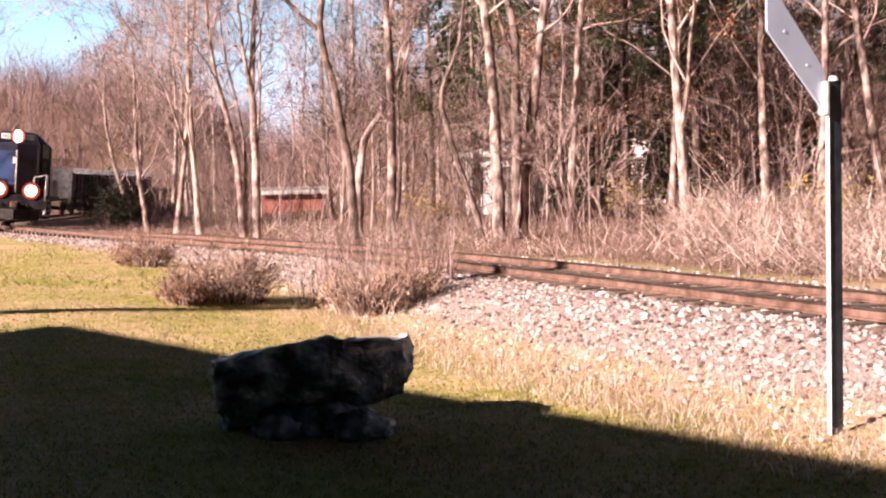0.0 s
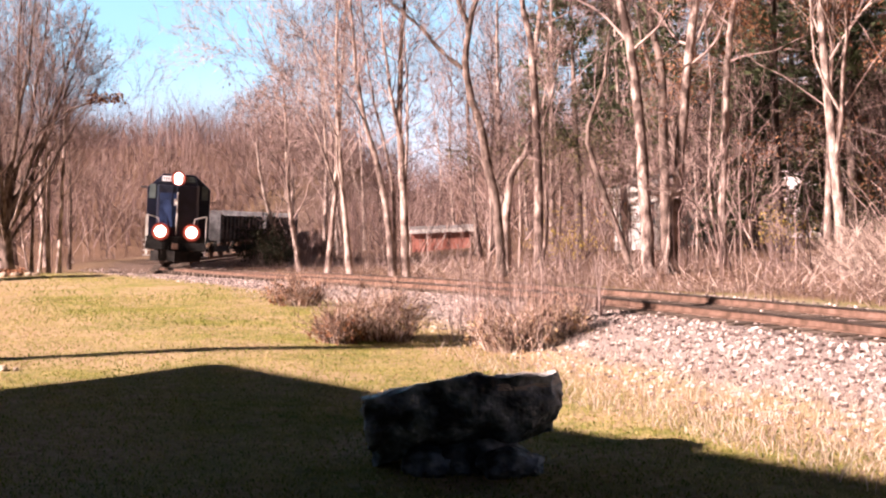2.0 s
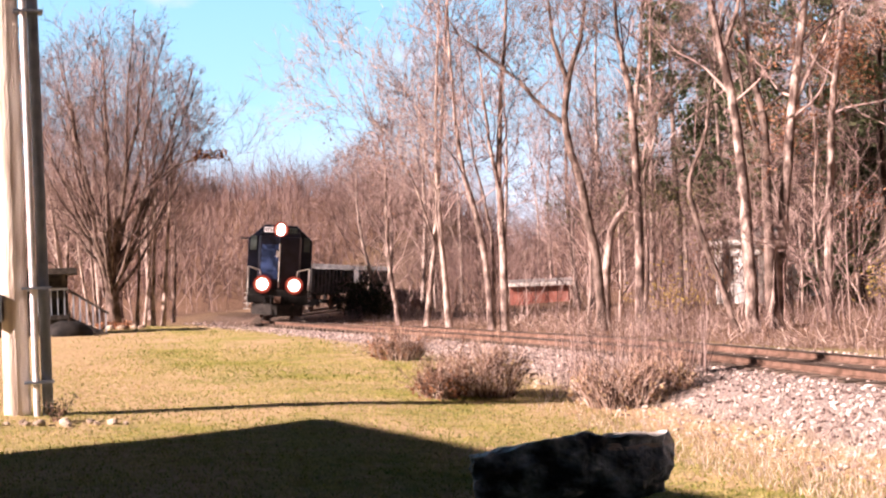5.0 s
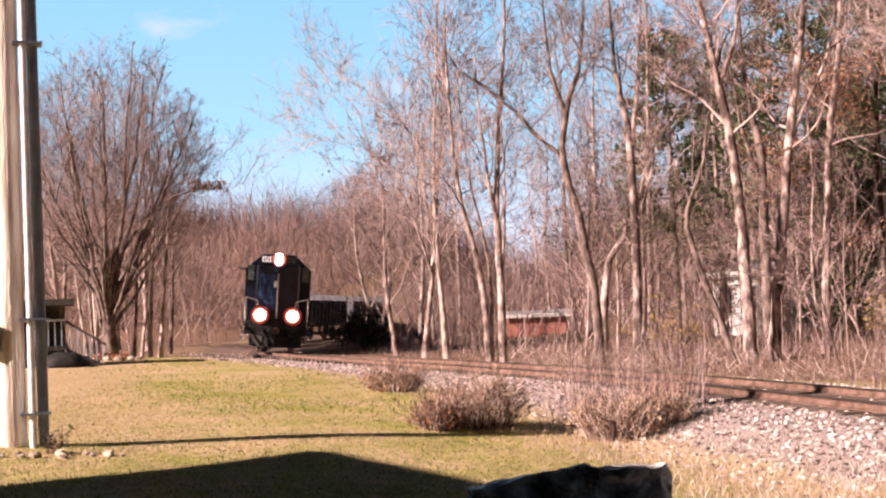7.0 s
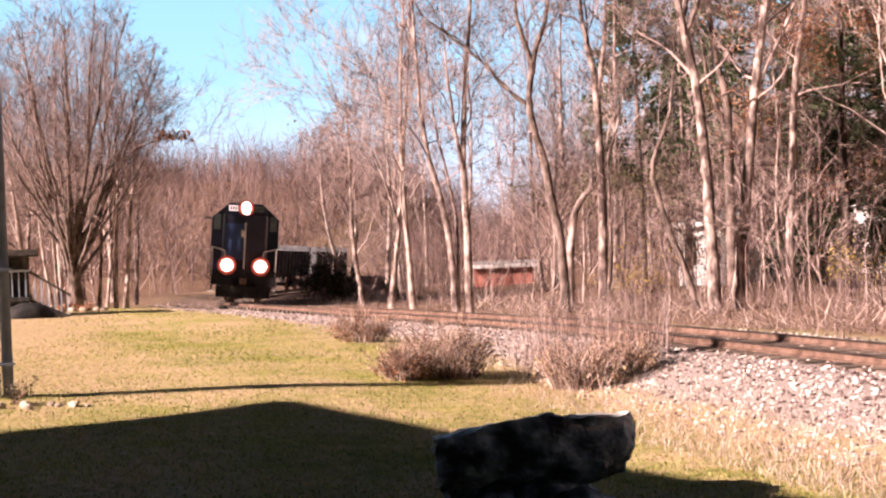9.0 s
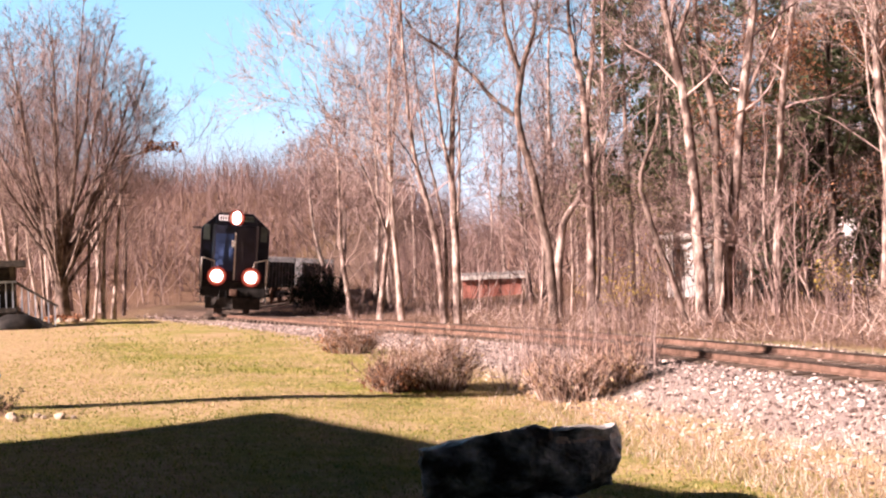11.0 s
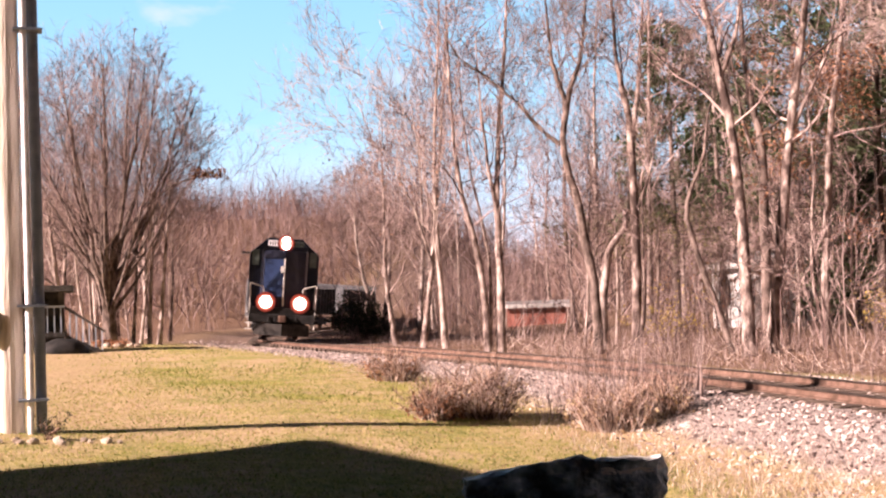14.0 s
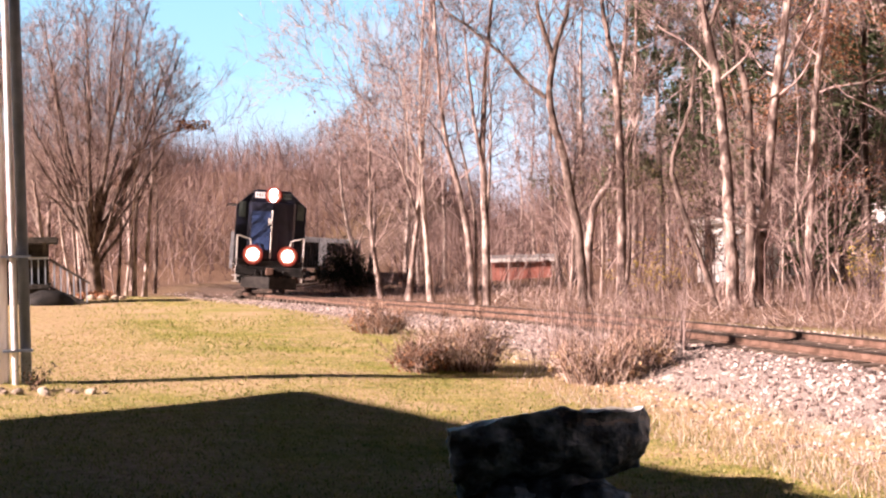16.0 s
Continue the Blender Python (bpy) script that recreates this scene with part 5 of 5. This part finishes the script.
def locomotive():
    t = empty("locomotive", Matrix(), "dark navy high-nosed diesel locomotive with lit headlamps", "locomotive")
    part("underframe", box(-16.3, 0.45, -1.5, 1.5, 1.12, 1.42), BLACK, t, bevel=0.03)
    part("fuel_tank", box(-10.6, -6.0, -1.3, 1.3, 0.3, 1.1), BLACK, t, bevel=0.12)
    # nose: two flat faces meeting in a shallow keel
    part("nose", prism([(-1.2, -1.02), (-0.14, -1.02), (0.08, -0.92), (0.34, 0.0), (0.08, 0.92), (-0.14, 1.02), (-1.2, 1.02)], "z", 1.42, 3.95), NAVY, t, bevel=0.04)
    # Bluer panel on one nose face only; the other stays navy.
    part("nose_panel", prism([(0.112, -0.86), (0.345, -0.06), (0.365, -0.07), (0.132, -0.87)], "z", 1.9, 3.55), BLUE, t, "blue panel on one face of the nose")
    part("stripe", rod((0.365, 0.0, 1.5), (0.365, 0.0, 3.6), 0.035), WHITEPAINT, t, "white centre stripe")
    part("emblem", rod((0.30, -0.16, 3.1), (0.335, -0.172, 3.1), 0.17, sides=20), WHITEPAINT, t, "round white emblem")
    cab = part("cab", prism([(-1.55, 1.42), (1.55, 1.42), (1.55, 3.85), (0.78, 4.55), (-0.78, 4.55), (-1.55, 3.85)], "x", -4.0, -1.12), NAVY, t, bevel=0.04)
    part("headlight_box", prism([(-1.0, 3.95), (1.0, 3.95), (0.76, 4.5), (-0.76, 4.5)], "x", -1.15, 0.05), NAVY, t, bevel=0.05)
    for y in (-1.29, 1.29):
        part("front_window", box(-1.13, -1.09, y - 0.15, y + 0.15, 3.3, 4.0), GLASS, cab, "pale reflecting cab window")
        part("side_window", box(-3.5, -1.8, math.copysign(1.54, y) - 0.02, math.copysign(1.54, y) + 0.02, 3.1, 3.85), GLASS, cab)
    part("sunshade", box(-3.5, -1.8, -1.95, -1.56, 3.88, 3.91), NAVY, cab)
    part("long_hood", prism([(-0.95, 1.42), (0.95, 1.42), (0.95, 3.75), (0.7, 4.15), (-0.7, 4.15), (-0.95, 3.75)], "x", -16.0, -4.0), NAVY, t, bevel=0.03)
    for i in range(8):
        for y in (-0.97, 0.97):
            part("hood_door", box(-6.2 - 1.15 * i, -5.15 - 1.15 * i, y - 0.02, y + 0.02, 1.6, 3.5), NAVY, t)
    for x in (-10.5, -12.2, -13.9):
        part("roof_fan", rod((x, 0, 4.15), (x, 0, 4.32), 0.62, 0.6, 20), BLACK, t)
    part("exhaust_stack", box(-7.6, -6.9, -0.2, 0.2, 4.15, 4.4), BLACK, t)
    # lamps, each ringed by glowing discs that paint its glare halo
    top = part("headlight", rod((0.04, 0.0, 4.28), (0.12, 0.0, 4.28), 0.36, sides=24), LAMPHALO, t, "headlamp's halo painted as a glowing ring")
    part("glare_disc", rod((0.06, 0, 4.28), (0.13, 0, 4.28), 0.28, sides=24), LAMPGLARE, top)
    for dz in (-0.11, 0.11):
        part("lens", rod((0.1, 0, 4.28 + dz), (0.17, 0, 4.28 + dz), 0.16, sides=20), LAMP, top)
    for y in (-0.75, 0.75):
        d = part("ditch_light", rod((0.42, y, 1.64), (0.52, y, 1.64), 0.43, sides=24), LAMPHALO, t, "ditch light's halo painted as a glowing ring")
        part("lens", rod((0.5, y, 1.64), (0.58, y, 1.64), 0.25, sides=20), LAMP, d)
        part("glare_disc", rod((0.44, y, 1.64), (0.54, y, 1.64), 0.33, sides=24), LAMPGLARE, d)
        part("bracket", box(0.3, 0.42, y - 0.12, y + 0.12, 1.3, 1.7), BLACK, d)
    for y, mat, lab in ((-0.54, BOARD, "lit number board"), (0.54, GLASS, "dark number board")):
        nb = part("number_board", box(0.02, 0.09, y - 0.24, y + 0.24, 4.14, 4.38), mat, t, lab)
        for i in range(4):
            part("figure_bar", box(0.09, 0.1, y - 0.18 + 0.11 * i, y - 0.12 + 0.11 * i, 4.18, 4.34), INK, nb)
    # pilot, plow, coupler
    part("pilot", box(0.3, 0.5, -1.45, 1.45, 0.75, 1.14), BLACK, t, bevel=0.03)
    part("plow", prism([(0.45, -1.2), (0.95, 0), (0.45, 1.2), (0.38, 1.2), (0.86, 0), (0.38, -1.2)], "z", 0.2, 0.7), PLOWGREY, t, "scuffed dark snowplow")
    part("coupler", box(0.45, 1.15, -0.16, 0.16, 0.78, 1.08), RUST, t, bevel=0.05)
    for y in (-1.0, -0.5, 0.5, 1.0):
        part("air_hose", rod((0.52, y * 0.6, 1.0), (0.66, y * 0.62, 0.55), 0.03), BLACK, t)
    # steps and rails at the corners
    for y in (-1.42, 1.42):
        for i in range(4):
            part("step", box(-0.55, 0.2, y - 0.16, y + 0.16, 0.42 + 0.25 * i, 0.46 + 0.25 * i), WHITEPAINT, t, "white-edged step")
        for x in (0.42, -0.9):
            part("handrail", rod((x, y, 0.5), (x, y * 1.02, 2.45), 0.035), WHITEPAINT, t, "white grab rail")
        part("handrail", rod((0.42, y, 2.45), (0.42, y * 0.62, 2.3), 0.03), WHITEPAINT, t, "white grab rail")
        part("handrail", rod((0.42, y * 0.62, 2.3), (0.42, y * 0.55, 1.45), 0.03), WHITEPAINT, t, "white grab rail")
        part("side_rail", rod((-4.5, y, 2.3), (-16.0, y, 2.3), 0.025), WHITEPAINT, t)
        for i in range(8):
            part("stanchion", rod((-4.8 - 1.5 * i, y, 1.4), (-4.8 - 1.5 * i, y, 2.3), 0.025), WHITEPAINT, t)
    truck(t, -3.3)
    truck(t, -13.0)
    return t


def hopper_car():
    t = empty("hopper_car", Matrix(), "grey open-topped freight car behind the locomotive", "freight car", "freight cars")
    part("body", prism([(-1.5, 1.3), (1.5, 1.3), (1.5, 2.8), (1.4, 2.8), (1.4, 1.4), (-1.4, 1.4), (-1.4, 2.8), (-1.5, 2.8)], "x", -14.4, -1.0), DARKCAR, t)
    for x in (-1.0, -14.4):
        part("end_wall", box(x - 0.05, x + 0.05, -1.52, 1.52, 1.2, 3.1), CARGREY, t)
        part("end_rib", box(x - 0.1, x + 0.1, -1.54, 1.54, 2.98, 3.12), CARGREY, t)
    for x in (-0.9, -14.5):
        for y in (-1.45, 1.45):
            part("ladder", box(x - 0.05, x + 0.05, y - 0.1, y + 0.1, 1.0, 3.1), CARGREY, t)
    for i in range(11):
        for y in (-1.55, 1.55):
            part("rib", box(-2.3 - 1.15 * i, -2.15 - 1.15 * i, y - 0.06, y + 0.06, 1.2, 2.8), DARKCAR, t)
    part("floor_sill", box(-14.9, -0.5, -0.5, 0.5, 1.0, 1.3), BLACK, t)
    truck(t, -3.3)
    truck(t, -12.1)
    return t


LOCO = locomotive()
CAR = hopper_car()
CAR2 = copy_thing(CAR, Matrix())


def motions():
    """The train slows as it rounds the bend; its wheels roll with it."""
    times = [0.5 * i for i in range(33)]
    walk(LOCO, [(t, riding(front_s(t), 0.0, 3.3, 13.0)) for t in times])
    walk(CAR, [(t, riding(front_s(t), 17.0, 3.3, 12.1)) for t in times])
    walk(CAR2, [(t, riding(front_s(t), 32.2, 3.3, 12.1)) for t in times])
    start = front_s(0.0)
    for w in WHEELS + [o for o in CAR2.children if o.name.startswith("wheel")]:
        o = w.location.copy()
        walk(w, [(t, Matrix.Translation(o) @ Matrix.Rotation((start - front_s(t)) / 0.5, 4, "Y")) for t in times])


motions()
